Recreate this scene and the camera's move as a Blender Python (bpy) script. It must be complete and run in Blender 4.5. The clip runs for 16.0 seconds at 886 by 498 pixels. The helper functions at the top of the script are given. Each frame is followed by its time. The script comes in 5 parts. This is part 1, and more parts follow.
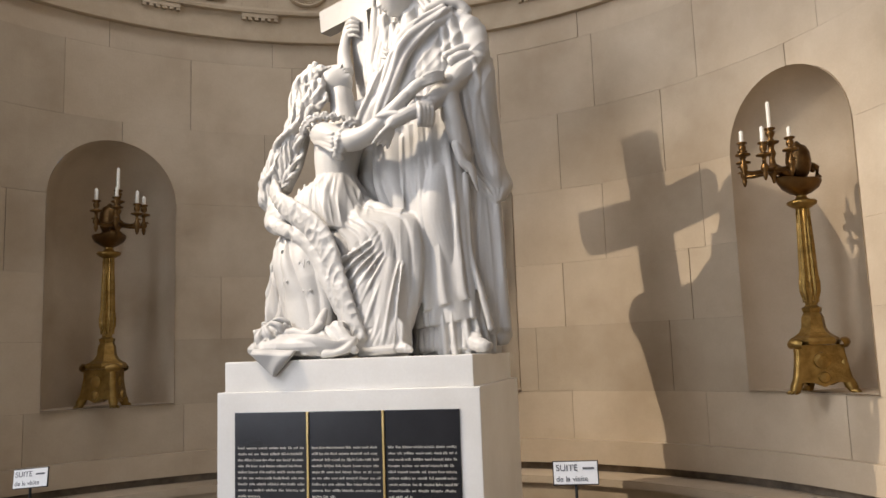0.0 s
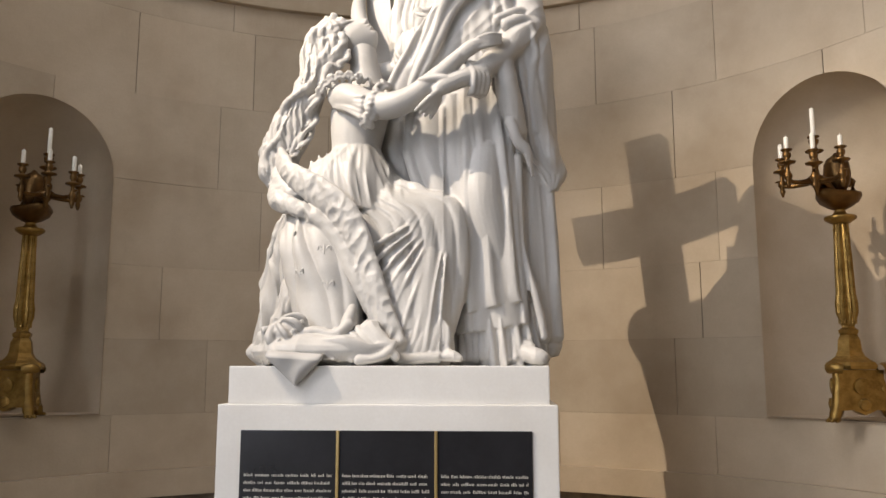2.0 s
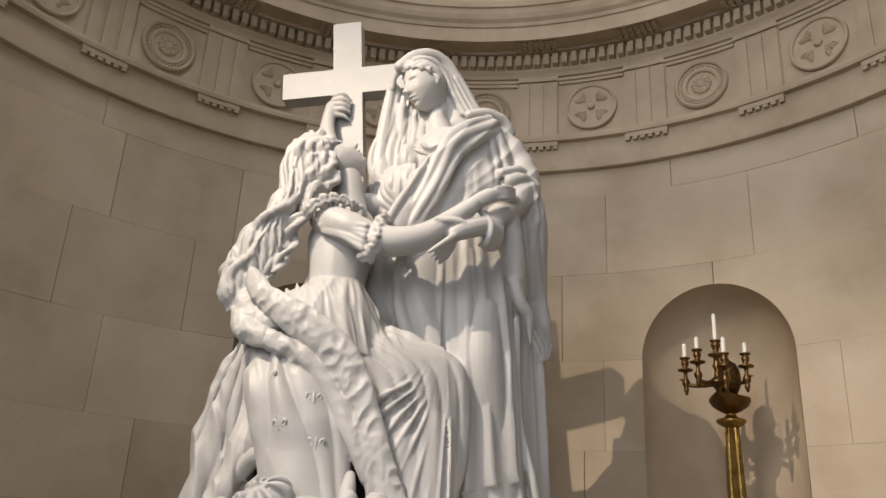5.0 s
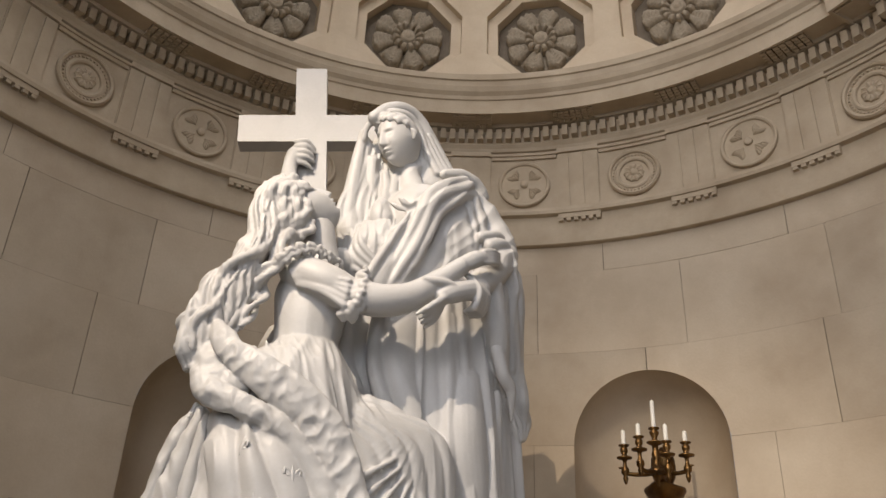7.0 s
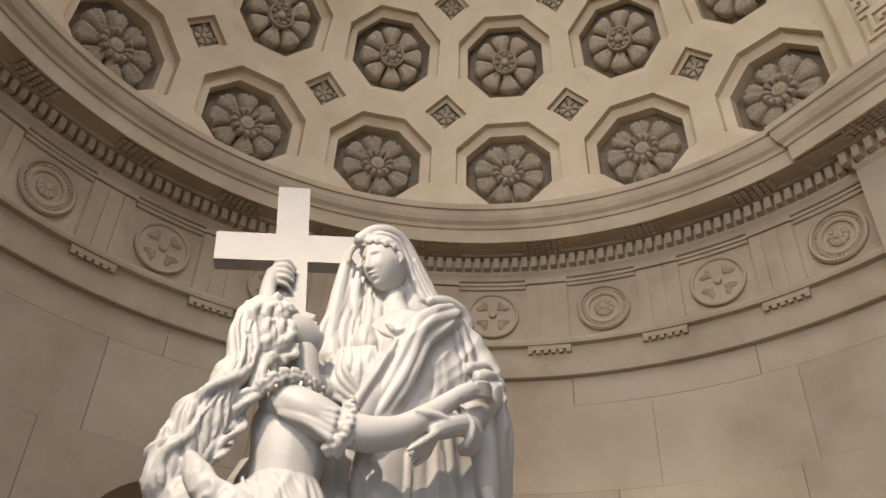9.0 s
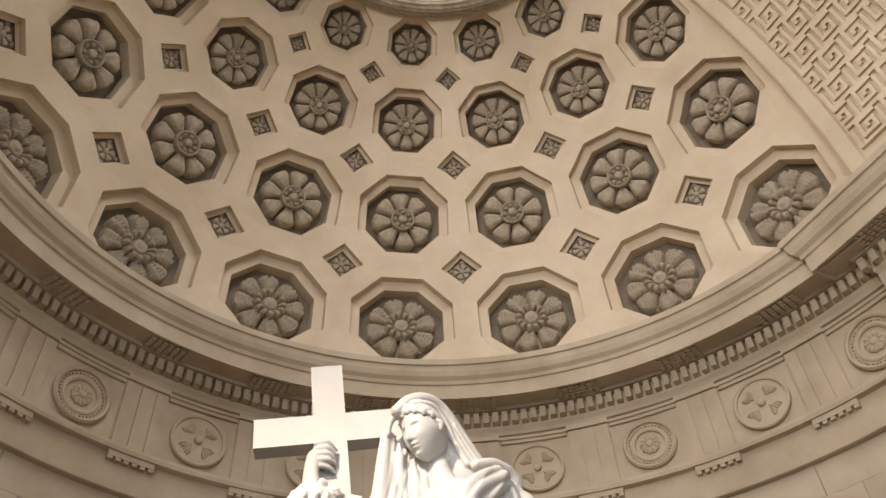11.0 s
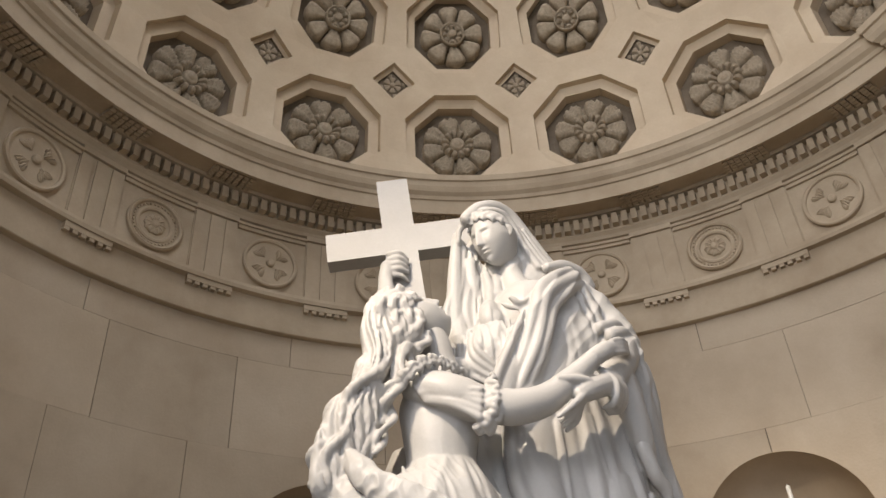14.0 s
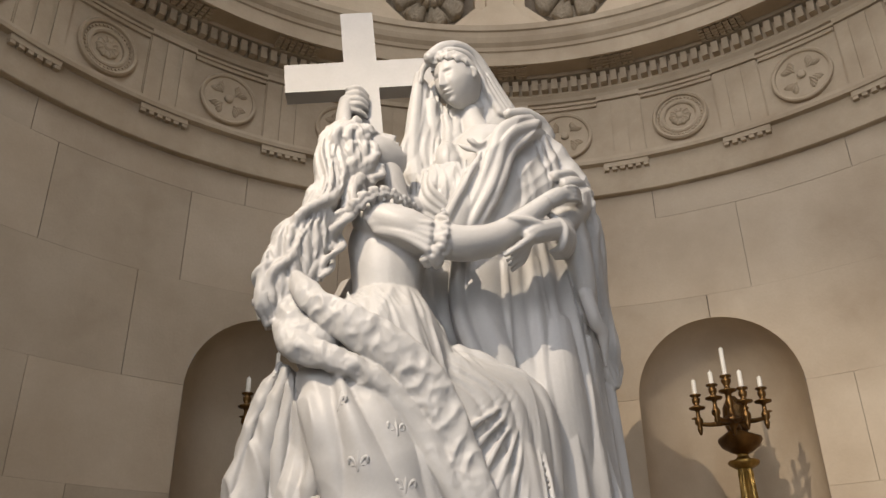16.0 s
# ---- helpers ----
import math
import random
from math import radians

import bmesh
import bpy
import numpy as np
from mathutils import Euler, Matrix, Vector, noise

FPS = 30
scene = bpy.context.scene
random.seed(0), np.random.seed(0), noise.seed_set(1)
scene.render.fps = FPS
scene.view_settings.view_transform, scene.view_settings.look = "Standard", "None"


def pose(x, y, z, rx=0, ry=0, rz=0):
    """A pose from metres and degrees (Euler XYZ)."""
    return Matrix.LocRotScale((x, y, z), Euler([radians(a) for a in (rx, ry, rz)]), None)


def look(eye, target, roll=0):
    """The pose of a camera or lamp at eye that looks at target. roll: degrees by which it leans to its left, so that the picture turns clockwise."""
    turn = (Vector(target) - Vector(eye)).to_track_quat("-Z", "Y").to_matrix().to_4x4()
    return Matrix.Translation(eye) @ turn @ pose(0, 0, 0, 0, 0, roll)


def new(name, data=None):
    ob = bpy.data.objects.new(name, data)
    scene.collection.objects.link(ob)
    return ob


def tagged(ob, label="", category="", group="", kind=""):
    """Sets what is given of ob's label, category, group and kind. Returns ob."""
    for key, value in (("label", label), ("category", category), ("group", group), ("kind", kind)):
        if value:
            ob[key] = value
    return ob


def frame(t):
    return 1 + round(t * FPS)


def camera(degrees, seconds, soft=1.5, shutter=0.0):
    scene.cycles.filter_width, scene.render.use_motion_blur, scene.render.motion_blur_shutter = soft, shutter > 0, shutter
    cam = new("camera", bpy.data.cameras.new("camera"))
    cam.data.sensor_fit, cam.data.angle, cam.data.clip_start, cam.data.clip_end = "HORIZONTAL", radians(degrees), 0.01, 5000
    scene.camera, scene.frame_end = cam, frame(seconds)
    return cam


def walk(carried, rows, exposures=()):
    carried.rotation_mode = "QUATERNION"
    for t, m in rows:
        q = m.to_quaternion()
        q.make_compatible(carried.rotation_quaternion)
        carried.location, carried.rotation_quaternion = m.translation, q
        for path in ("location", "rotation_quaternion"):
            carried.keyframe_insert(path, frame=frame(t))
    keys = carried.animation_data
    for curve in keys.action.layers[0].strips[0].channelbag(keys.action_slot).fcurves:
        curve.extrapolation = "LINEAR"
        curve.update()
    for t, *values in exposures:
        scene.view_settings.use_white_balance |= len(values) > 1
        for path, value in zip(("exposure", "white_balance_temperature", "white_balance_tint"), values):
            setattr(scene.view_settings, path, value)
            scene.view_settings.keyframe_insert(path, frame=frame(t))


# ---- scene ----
cam = camera(57.29, 16.0)
PATH = [
    (0, 1.5225, -3.5683, 1.7487, 97.394, 1.977, 13.717),
    (0.5, 1.2479, -3.4497, 1.7366, 97.335, 2.586, 11.131),
    (1, 1.0027, -3.3173, 1.7344, 97.446, 2.395, 8.141),
    (1.5, 0.7595, -3.163, 1.7458, 97.87, 1.441, 6.608),
    (2, 0.5357, -3.0153, 1.7325, 98.408, 0.02, 4.127),
    (2.5, 0.2908, -2.9019, 1.7358, 99.167, -0.328, -0.264),
    (3, 0.0873, -2.8001, 1.7358, 101.507, -1.819, -3.202),
    (3.5, -0.1084, -2.6512, 1.7451, 104.855, -2.434, -6.563),
    (4, -0.3307, -2.555, 1.7478, 106.854, -2.589, -11.058),
    (4.5, -0.5396, -2.509, 1.7465, 108.825, -2.865, -14.67),
    (7, -1.0873, -1.9448, 1.752, 117.116, -2.144, -28.729),
    (7.5, -1.1045, -1.8861, 1.7622, 118.797, -2.94, -30.152),
    (8, -1.0908, -1.786, 1.7819, 120.826, -3.333, -31.376),
    (8.5, -1.1271, -1.727, 1.7937, 123.096, -2.963, -32.574),
    (9, -1.2012, -1.7196, 1.8152, 126.412, -1.727, -33.443),
    (9.5, -1.2387, -1.7314, 1.8271, 130.356, -0.932, -33.841),
    (10, -1.2433, -1.7601, 1.8426, 134.171, 0.006, -33.444),
    (12.5, -1.3037, -1.7554, 1.8286, 137.981, 6.426, -18.261),
    (13, -1.3041, -1.7033, 1.8291, 132.99, 5.528, -18.409),
    (13.5, -1.3065, -1.6706, 1.8172, 128.698, 4.143, -20.839),
    (14, -1.2907, -1.6388, 1.8083, 125.079, 2.966, -22.823),
    (14.5, -1.2772, -1.6205, 1.786, 122.27, 1.924, -24.033),
    (15, -1.2583, -1.6067, 1.7577, 119.938, 1.269, -24.803),
    (15.5, -1.2379, -1.5915, 1.736, 117.779, 0.755, -25.732),
    (16, -1.2252, -1.5761, 1.7143, 115.705, 0.791, -27.004),
]
walk(cam, [(t, pose(x, y, z, rx, ry, rz)) for t, x, y, z, rx, ry, rz in PATH], [(0, 0.35, 6500, 15), (2.5, 0.12, 6600, 15), (4.5, -0.15, 6600, 15), (8, -0.20, 6600, 16), (9.5, 0.0, 6800, 16), (12.5, 0.38, 6900, 16), (14, -0.08, 6600, 15), (16, -0.21, 6600, 15)])

from mathutils.bvhtree import BVHTree
from mathutils.geometry import delaunay_2d_cdt

# ---- world, sun, openings' light and added fills ----
world = bpy.data.worlds.new("sky")
scene.world = world
world.use_nodes = True
wn = world.node_tree.nodes
sky = wn.new("ShaderNodeTexSky")
sky.sky_type = "NISHITA"
sky.sun_disc = False
sky.sun_elevation, sky.sun_rotation = radians(35), radians(200)
world.node_tree.links.new(sky.outputs[0], wn["Background"].inputs[0])
wn["Background"].inputs[1].default_value = 0.12

# the warm lamp on the west cornice whose hard light throws the shadow of the cross
spot_data = bpy.data.lights.new("cornice_lamp", "SPOT")
spot_data.energy, spot_data.color, spot_data.shadow_soft_size = 1150, (1.0, 0.87, 0.68), 0.012
spot_data.spot_size, spot_data.spot_blend = radians(54), 1.0
spot = new("cornice_lamp", spot_data)
spot.matrix_world = look((-2.6, -0.72, 5.86), (1.80, 1.50, 1.30))


def area(name, eye, target, sx, sy, watts, color):
    d = bpy.data.lights.new(name, "AREA")
    d.shape, d.size, d.size_y, d.energy, d.color = "RECTANGLE", sx, sy, watts, color
    o = new(name, d)
    o.matrix_world = look(eye, target)
    return o


# daylight of the hall's unseen central dome, shifted west to balance the walls
area("dome_light", (-2.4, -5.0, 10.4), (1.5, 0.8, 4.0), 3.0, 3.0, 150, (0.93, 0.96, 1.0))
# unseen side fills added to brighten the curved walls; the hall has no windows
area("west_side_fill", (-5.6, -3.6, 6.2), (3.0, 0.8, 3.4), 2.0, 3.0, 340, (0.97, 0.97, 0.97))
area("east_side_fill", (5.6, -4.4, 6.4), (-2.6, 1.2, 2.6), 2.0, 3.0, 35, (0.90, 0.95, 1.0))
# added cool fill that lifts the statue's shadows and the right wall
area("front_fill", (-4.6, -8.6, 3.8), (1.9, 0.6, 2.6), 2.6, 4.8, 240, (0.84, 0.92, 1.0))
area("oculus_light", (0, 0.35, 9.75), (0, 0.9, 0), 2.0, 1.0, 60, (0.95, 0.97, 1.0))

# ---- materials ----


def mat(name, c1, c2, scale=3.0, rough=0.6, bump=0.1, fine=60.0, metal=0.0, stain=0.0, vary=0.0, spec=0.35):
    m = bpy.data.materials.new(name)
    m.use_nodes = True
    nt = m.node_tree
    b = nt.nodes["Principled BSDF"]
    b.inputs["Roughness"].default_value = rough
    b.inputs["Metallic"].default_value = metal
    b.inputs["Specular IOR Level"].default_value = spec
    tc = nt.nodes.new("ShaderNodeTexCoord")
    n1 = nt.nodes.new("ShaderNodeTexNoise")
    n1.inputs["Scale"].default_value, n1.inputs["Detail"].default_value, n1.inputs["Roughness"].default_value = scale, 8, 0.62
    nt.links.new(tc.outputs["Object"], n1.inputs["Vector"])
    r1 = nt.nodes.new("ShaderNodeValToRGB")
    r1.color_ramp.elements[0].position, r1.color_ramp.elements[1].position = 0.32, 0.68
    r1.color_ramp.elements[0].color, r1.color_ramp.elements[1].color = (*c1, 1), (*c2, 1)
    nt.links.new(n1.outputs["Fac"], r1.inputs["Fac"])
    col = r1.outputs["Color"]
    n2 = nt.nodes.new("ShaderNodeTexNoise")
    n2.inputs["Scale"].default_value, n2.inputs["Detail"].default_value = fine, 6
    nt.links.new(tc.outputs["Object"], n2.inputs["Vector"])

    def mixin(fac_socket, colour, amount):
        nonlocal col
        mul = nt.nodes.new("ShaderNodeMath")
        mul.operation = "MULTIPLY"
        mul.inputs[1].default_value = amount
        nt.links.new(fac_socket, mul.inputs[0])
        mx = nt.nodes.new("ShaderNodeMixRGB")
        nt.links.new(mul.outputs[0], mx.inputs["Fac"])
        nt.links.new(col, mx.inputs["Color1"])
        mx.inputs["Color2"].default_value = (*colour, 1)
        col = mx.outputs["Color"]

    mixin(n2.outputs["Fac"], tuple(0.72 * v for v in c1), 0.25)
    if stain:
        n3 = nt.nodes.new("ShaderNodeTexNoise")
        n3.inputs["Scale"].default_value, n3.inputs["Detail"].default_value = 1.1, 5
        nt.links.new(tc.outputs["Object"], n3.inputs["Vector"])
        r3 = nt.nodes.new("ShaderNodeValToRGB")
        r3.color_ramp.elements[0].position, r3.color_ramp.elements[1].position = 0.5, 0.72
        nt.links.new(n3.outputs["Fac"], r3.inputs["Fac"])
        mixin(r3.outputs["Color"], (c1[0] * 0.62, c1[1] * 0.56, c1[2] * 0.5), stain)
    if vary:
        oi = nt.nodes.new("ShaderNodeObjectInfo")
        hs = nt.nodes.new("ShaderNodeHueSaturation")
        mr = nt.nodes.new("ShaderNodeMapRange")
        mr.inputs["To Min"].default_value, mr.inputs["To Max"].default_value = 1 - vary, 1 + vary
        nt.links.new(oi.outputs["Random"], mr.inputs["Value"])
        nt.links.new(mr.outputs[0], hs.inputs["Value"])
        nt.links.new(col, hs.inputs["Color"])
        col = hs.outputs["Color"]
    nt.links.new(col, b.inputs["Base Color"])
    bp = nt.nodes.new("ShaderNodeBump")
    bp.inputs["Strength"].default_value, bp.inputs["Distance"].default_value = bump, 0.01
    nt.links.new(n2.outputs["Fac"], bp.inputs["Height"])
    nt.links.new(bp.outputs["Normal"], b.inputs["Normal"])
    return m


STONE = mat("limestone_ashlar", (0.45, 0.362, 0.256), (0.56, 0.47, 0.35), 1.6, 0.75, 0.12, 70, stain=0.5, vary=0.10)
JOINT = mat("joint_mortar", (0.13, 0.105, 0.08), (0.27, 0.22, 0.165), 8, 0.9, 0.1, 80)
CARVED = mat("carved_limestone", (0.42, 0.333, 0.228), (0.53, 0.435, 0.31), 3.0, 0.75, 0.12, 60, stain=0.3)
DOME = mat("dome_stone", (0.54, 0.43, 0.295), (0.65, 0.54, 0.385), 2.0, 0.7, 0.08, 50, stain=0.35)
# coffer floors: the shade of the recess is put into this darker colour
RECESS_SHADE = mat("shade_toned_recess_stone", (0.14, 0.11, 0.078), (0.23, 0.185, 0.132), 5.0, 0.85, 0.1, 50)
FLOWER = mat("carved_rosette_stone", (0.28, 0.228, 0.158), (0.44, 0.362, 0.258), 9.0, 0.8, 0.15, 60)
MARBLE = mat("white_marble", (0.42, 0.412, 0.396), (0.51, 0.501, 0.482), 2.4, 0.45, 0.05, 90, stain=0.22)
BASE_STONE = mat("pale_pedestal_marble", (0.74, 0.72, 0.68), (0.82, 0.81, 0.78), 3.0, 0.5, 0.04, 80)
SLATE = mat("black_marble", (0.012, 0.012, 0.014), (0.022, 0.022, 0.026), 4, 0.25, 0.02, 60, spec=0.5)
GOLD = mat("gilt_bronze", (0.22, 0.135, 0.038), (0.50, 0.325, 0.105), 14, 0.46, 0.45, 55, metal=1.0, stain=0.8)
BRONZE = mat("dark_patinated_bronze", (0.10, 0.056, 0.024), (0.22, 0.125, 0.046), 9, 0.42, 0.3, 40, metal=1.0, stain=0.4)
WAX = mat("candle_wax", (0.80, 0.76, 0.66), (0.86, 0.83, 0.75), 8, 0.4, 0.02, 60)
PAPER = mat("white_card", (0.78, 0.78, 0.77), (0.84, 0.84, 0.83), 5, 0.6, 0.02, 60)
INK = mat("grey_ink", (0.10, 0.10, 0.11), (0.16, 0.16, 0.17), 5, 0.6, 0.0, 60)
IRON = mat("black_iron", (0.015, 0.015, 0.016), (0.03, 0.03, 0.03), 6, 0.45, 0.05, 60)
LETTER = mat("pale_lettering", (0.56, 0.53, 0.47), (0.68, 0.65, 0.58), 20, 0.5, 0.0, 60)
BRASS = mat("brass_strip", (0.60, 0.42, 0.16), (0.75, 0.55, 0.25), 10, 0.35, 0.05, 60, metal=1.0)
# floor and hall tones kept dark to cut the light they bounce back
FLOOR = mat("floor_marble", (0.26, 0.235, 0.20), (0.36, 0.33, 0.285), 2.0, 0.35, 0.03, 40, stain=0.2)
PLASTER = mat("hall_stone", (0.22, 0.19, 0.155), (0.30, 0.26, 0.215), 1.5, 0.8, 0.05, 40)
GLASS = mat("skylight_pane", (0.9, 0.93, 0.95), (0.95, 0.97, 1.0), 1.0, 0.3, 0.0, 20)
gb = GLASS.node_tree.nodes["Principled BSDF"]
gb.inputs["Emission Color"].default_value = (0.93, 0.96, 1.0, 1)
gb.inputs["Emission Strength"].default_value = 1.6

# ---- mesh helpers ----


def mesh_ob(name, verts, faces, material, parent=None, label="", smooth=False):
    me = bpy.data.meshes.new(name)
    me.from_pydata([tuple(v) for v in verts], [], faces)
    me.materials.append(material)
    if smooth:
        me.polygons.foreach_set("use_smooth", [True] * len(me.polygons))
    me.update()
    ob = new(name, me)
    ob.parent = parent
    if label:
        ob["label"] = label
    return ob


def fix(ob):
    """Outward normals."""
    bm = bmesh.new()
    bm.from_mesh(ob.data)
    bmesh.ops.recalc_face_normals(bm, faces=bm.faces)
    bm.to_mesh(ob.data)
    bm.free()
    return ob


def polar(r, az, z):
    a = radians(az)
    return (r * math.sin(a), r * math.cos(a), z)


class Geo:
    """Collects quads of one mesh."""

    def __init__(self):
        self.v, self.f = [], []

    def box(self, m, sx, sy, sz, taper=1.0):
        n = len(self.v)
        for z, k in ((0, 1.0), (sz, taper)):
            for x, y in ((-1, -1), (1, -1), (1, 1), (-1, 1)):
                self.v.append(m @ Vector((x * sx / 2 * k, y * sy / 2 * k, z)))
        self.f += [tuple(n + i for i in q) for q in ((3, 2, 1, 0), (4, 5, 6, 7), (0, 1, 5, 4), (1, 2, 6, 5), (2, 3, 7, 6), (3, 0, 4, 7))]

    def arcbox(self, r0, r1, a0, a1, z0, z1, step=2.5):
        """A curved slab: radii r0 to r1, azimuths a0 to a1, heights z0 to z1."""
        k = max(1, int(round((a1 - a0) / step)))
        n = len(self.v)
        for i in range(k + 1):
            a = a0 + (a1 - a0) * i / k
            self.v += [polar(r0, a, z0), polar(r0, a, z1), polar(r1, a, z1), polar(r1, a, z0)]
        for i in range(k):
            p, q = n + 4 * i, n + 4 * i + 4
            for j in range(4):
                self.f.append((p + j, p + (j + 1) % 4, q + (j + 1) % 4, q + j))
        self.f += [(n, n + 3, n + 2, n + 1), (n + 4 * k, n + 4 * k + 1, n + 4 * k + 2, n + 4 * k + 3)]

    def grid(self, rows, close_u=False, close_v=False):
        n, h, w = len(self.v), len(rows), len(rows[0])
        for r in rows:
            self.v += [tuple(p) for p in r]
        for i in range(h - 1 + close_v):
            for j in range(w - 1 + close_u):
                self.f.append((n + i * w + j, n + i * w + (j + 1) % w, n + (i + 1) % h * w + (j + 1) % w, n + (i + 1) % h * w + j))

    def lathe(self, prof, m=None, seg=20):
        m = m or Matrix.Identity(4)
        rows = []
        for r, z in prof:
            rows.append([m @ Vector((r * math.cos(2 * math.pi * i / seg), r * math.sin(2 * math.pi * i / seg), z)) for i in range(seg)])
        self.grid(rows, close_u=True)

    def ob(self, name, material, parent=None, label="", smooth=False, recalc=True):
        o = mesh_ob(name, self.v, self.f, material, parent, label, smooth)
        return fix(o) if recalc else o

# ---- the apse: wall, niches, entablature ----
R = 3.25
NICHES = (-51.2, 0.5, 51.8)
HALF, SILL, SPRING, RISE = 8.75, 1.43, 3.06, 0.485
END = 90.0


def arch_low(a, zlo):
    """The lower bound of the masonry above a niche at azimuth a, or None inside the opening."""
    for c in NICHES:
        d = abs(a - c) / HALF
        if d < 1 - 1e-6:
            top = SPRING + RISE * math.sqrt(max(0.0, 1 - d * d))
            return top
    return -1.0


def columns(a0, a1):
    """Azimuths that cut a0..a1 finely, also at the niches' edges."""
    cuts = {round(a0, 4), round(a1, 4)}
    a = math.ceil(a0 / 2.5) * 2.5
    while a < a1:
        cuts.add(round(a, 4))
        a += 2.5
    for c in NICHES:
        for k in range(25):
            e = c - HALF * math.cos(math.pi * k / 24)
            if a0 < e < a1:
                cuts.add(round(e, 4))
    return sorted(cuts)


def wall_slab(geo, r0, r1, a0, a1, zlo, zhi):
    """A curved slab with the niches cut out of it."""
    cs = columns(a0, a1)
    for p, q in zip(cs, cs[1:]):
        mid = (p + q) / 2
        inside = arch_low(mid, zlo) > 0
        spans = []
        if not inside:
            spans.append((zlo, zlo, zhi))
        else:
            if zlo < SILL - 1e-6:
                spans.append((zlo, zlo, min(zhi, SILL)))
            la, lb = max(arch_low(p, zlo), SPRING), max(arch_low(q, zlo), SPRING)
            la, lb = max(la, zlo), max(lb, zlo)
            if zhi > max(la, lb) + 1e-4:
                spans.append((la, lb, zhi))
        for za, zb, zh in spans:
            n = len(geo.v)
            geo.v += [polar(r0, p, za), polar(r0, q, zb), polar(r0, q, zh), polar(r0, p, zh), polar(r1, p, za), polar(r1, q, zb), polar(r1, q, zh), polar(r1, p, zh)]
            geo.f += [tuple(n + i for i in f) for f in ((0, 1, 2, 3), (0, 4, 5, 1), (3, 2, 6, 7), (0, 3, 7, 4), (1, 5, 6, 2))]


apse = new("wall_apse")
tagged(apse, "curved apse wall of beige limestone ashlar with fine joints", "wall", kind="structure")
g = Geo()
wall_slab(g, R + 0.012, R + 0.45, -END, END, 0.0, 4.6)
g.ob("wall_core", JOINT, apse)

for i, c in enumerate(NICHES):
    g = Geo()
    rows = []
    half = R * math.sin(radians(HALF))
    depth = 0.50
    n = 24
    zs = [SILL, 1.9, 2.4, 2.8, SPRING]
    m = Matrix.Rotation(-radians(c), 4, "Z")
    y0 = R * math.cos(radians(HALF)) - 0.01
    for z in zs:
        rows.append([m @ Vector((half * math.cos(math.pi * k / n), y0 + depth * math.sin(math.pi * k / n), z)) for k in range(n + 1)])
    for j in range(1, 13):
        t = math.pi / 2 * j / 12
        rows.append([m @ Vector((half * math.cos(math.pi * k / n) * math.cos(t), y0 + depth * math.sin(math.pi * k / n) * math.cos(t), SPRING + RISE * math.sin(t))) for k in range(n + 1)])
    g.grid(rows)
    arc = [m @ Vector((half * math.cos(math.pi * k / n), y0 + depth * math.sin(math.pi * k / n), SILL + 0.004)) for k in range(n + 1)]
    arc += [m @ Vector((-half, y0 - 0.02, SILL + 0.004)), m @ Vector((0, R - 0.001, SILL + 0.004)), m @ Vector((half, y0 - 0.02, SILL + 0.004))]
    k0 = len(g.v)
    g.v += arc
    g.f.append(tuple(range(k0, k0 + n + 4)))
    o = g.ob("niche", STONE, None, smooth=False, recalc=False)
    for p in o.data.polygons:
        p.use_smooth = len(p.vertices) == 4
    o.name = "niche_%d" % (i + 1)
    tagged(o, "round-headed niche of smooth beige limestone", "niche", "niches of the apse", "structure")

# low base band and the stone ledge under it
g = Geo()
g.arcbox(R - 0.05, R + 0.02, -END, END, 0.86, 1.04)
g.ob("baseboard", STONE, apse, "projecting plain base course")
ledge = new("stone_bench")
tagged(ledge, "curved limestone bench running round the apse wall", "bench", kind="structure")
g = Geo()
g.arcbox(R - 0.30, R + 0.02, -END, END, 0.0, 0.74)
g.ob("bench_body", STONE, ledge)
g = Geo()
g.arcbox(R - 0.34, R + 0.02, -END, END, 0.745, 0.80)
g.ob("bench_seat", STONE, ledge)

# the entablature, turned round the apse
PROFILE = [(3.30, 4.56), (3.205, 4.56), (3.20, 4.565), (3.20, 4.795), (3.155, 4.80), (3.150, 4.825), (3.155, 4.85), (3.215, 4.855), (3.215, 5.40),
           (3.195, 5.405), (3.185, 5.43), (3.165, 5.455), (3.165, 5.575), (3.10, 5.58), (3.095, 5.605), (2.945, 5.605), (2.94, 5.58), (2.92, 5.58), (2.918, 5.70),
           (2.905, 5.705), (2.90, 5.735), (2.875, 5.76), (2.86, 5.80), (2.855, 5.845), (2.84, 5.85), (2.838, 5.90), (2.88, 5.92), (3.42, 5.95)]


def revolve(prof, a0, a1, step=1.5):
    geo = Geo()
    k = int(round((a1 - a0) / step))
    geo.grid([[polar(r, a0 + (a1 - a0) * i / k, z) for i in range(k + 1)] for r, z in prof])
    return geo


entab = new("entablature")
tagged(entab, "carved limestone entablature with medallions and dentils above the apse wall", "entablature", kind="structure")
g = revolve(PROFILE, -END, END)
o = g.ob("entablature_course", CARVED, entab, recalc=False)

PITCH = 15.0
meds = [(-5 + i) * PITCH - PITCH / 2 for i in range(12)]
# dentils
g = Geo()
g.arcbox(3.105, 3.17, -0.42, 0.42, 5.472, 5.565, 1.0)
first = g.ob("dentil", CARVED, entab)
for i in range(-64, 65):
    o = first if i == 0 else new("dentil", first.data)
    o.parent = entab
    o.matrix_world = Matrix.Rotation(radians(1.36 * i), 4, "Z")
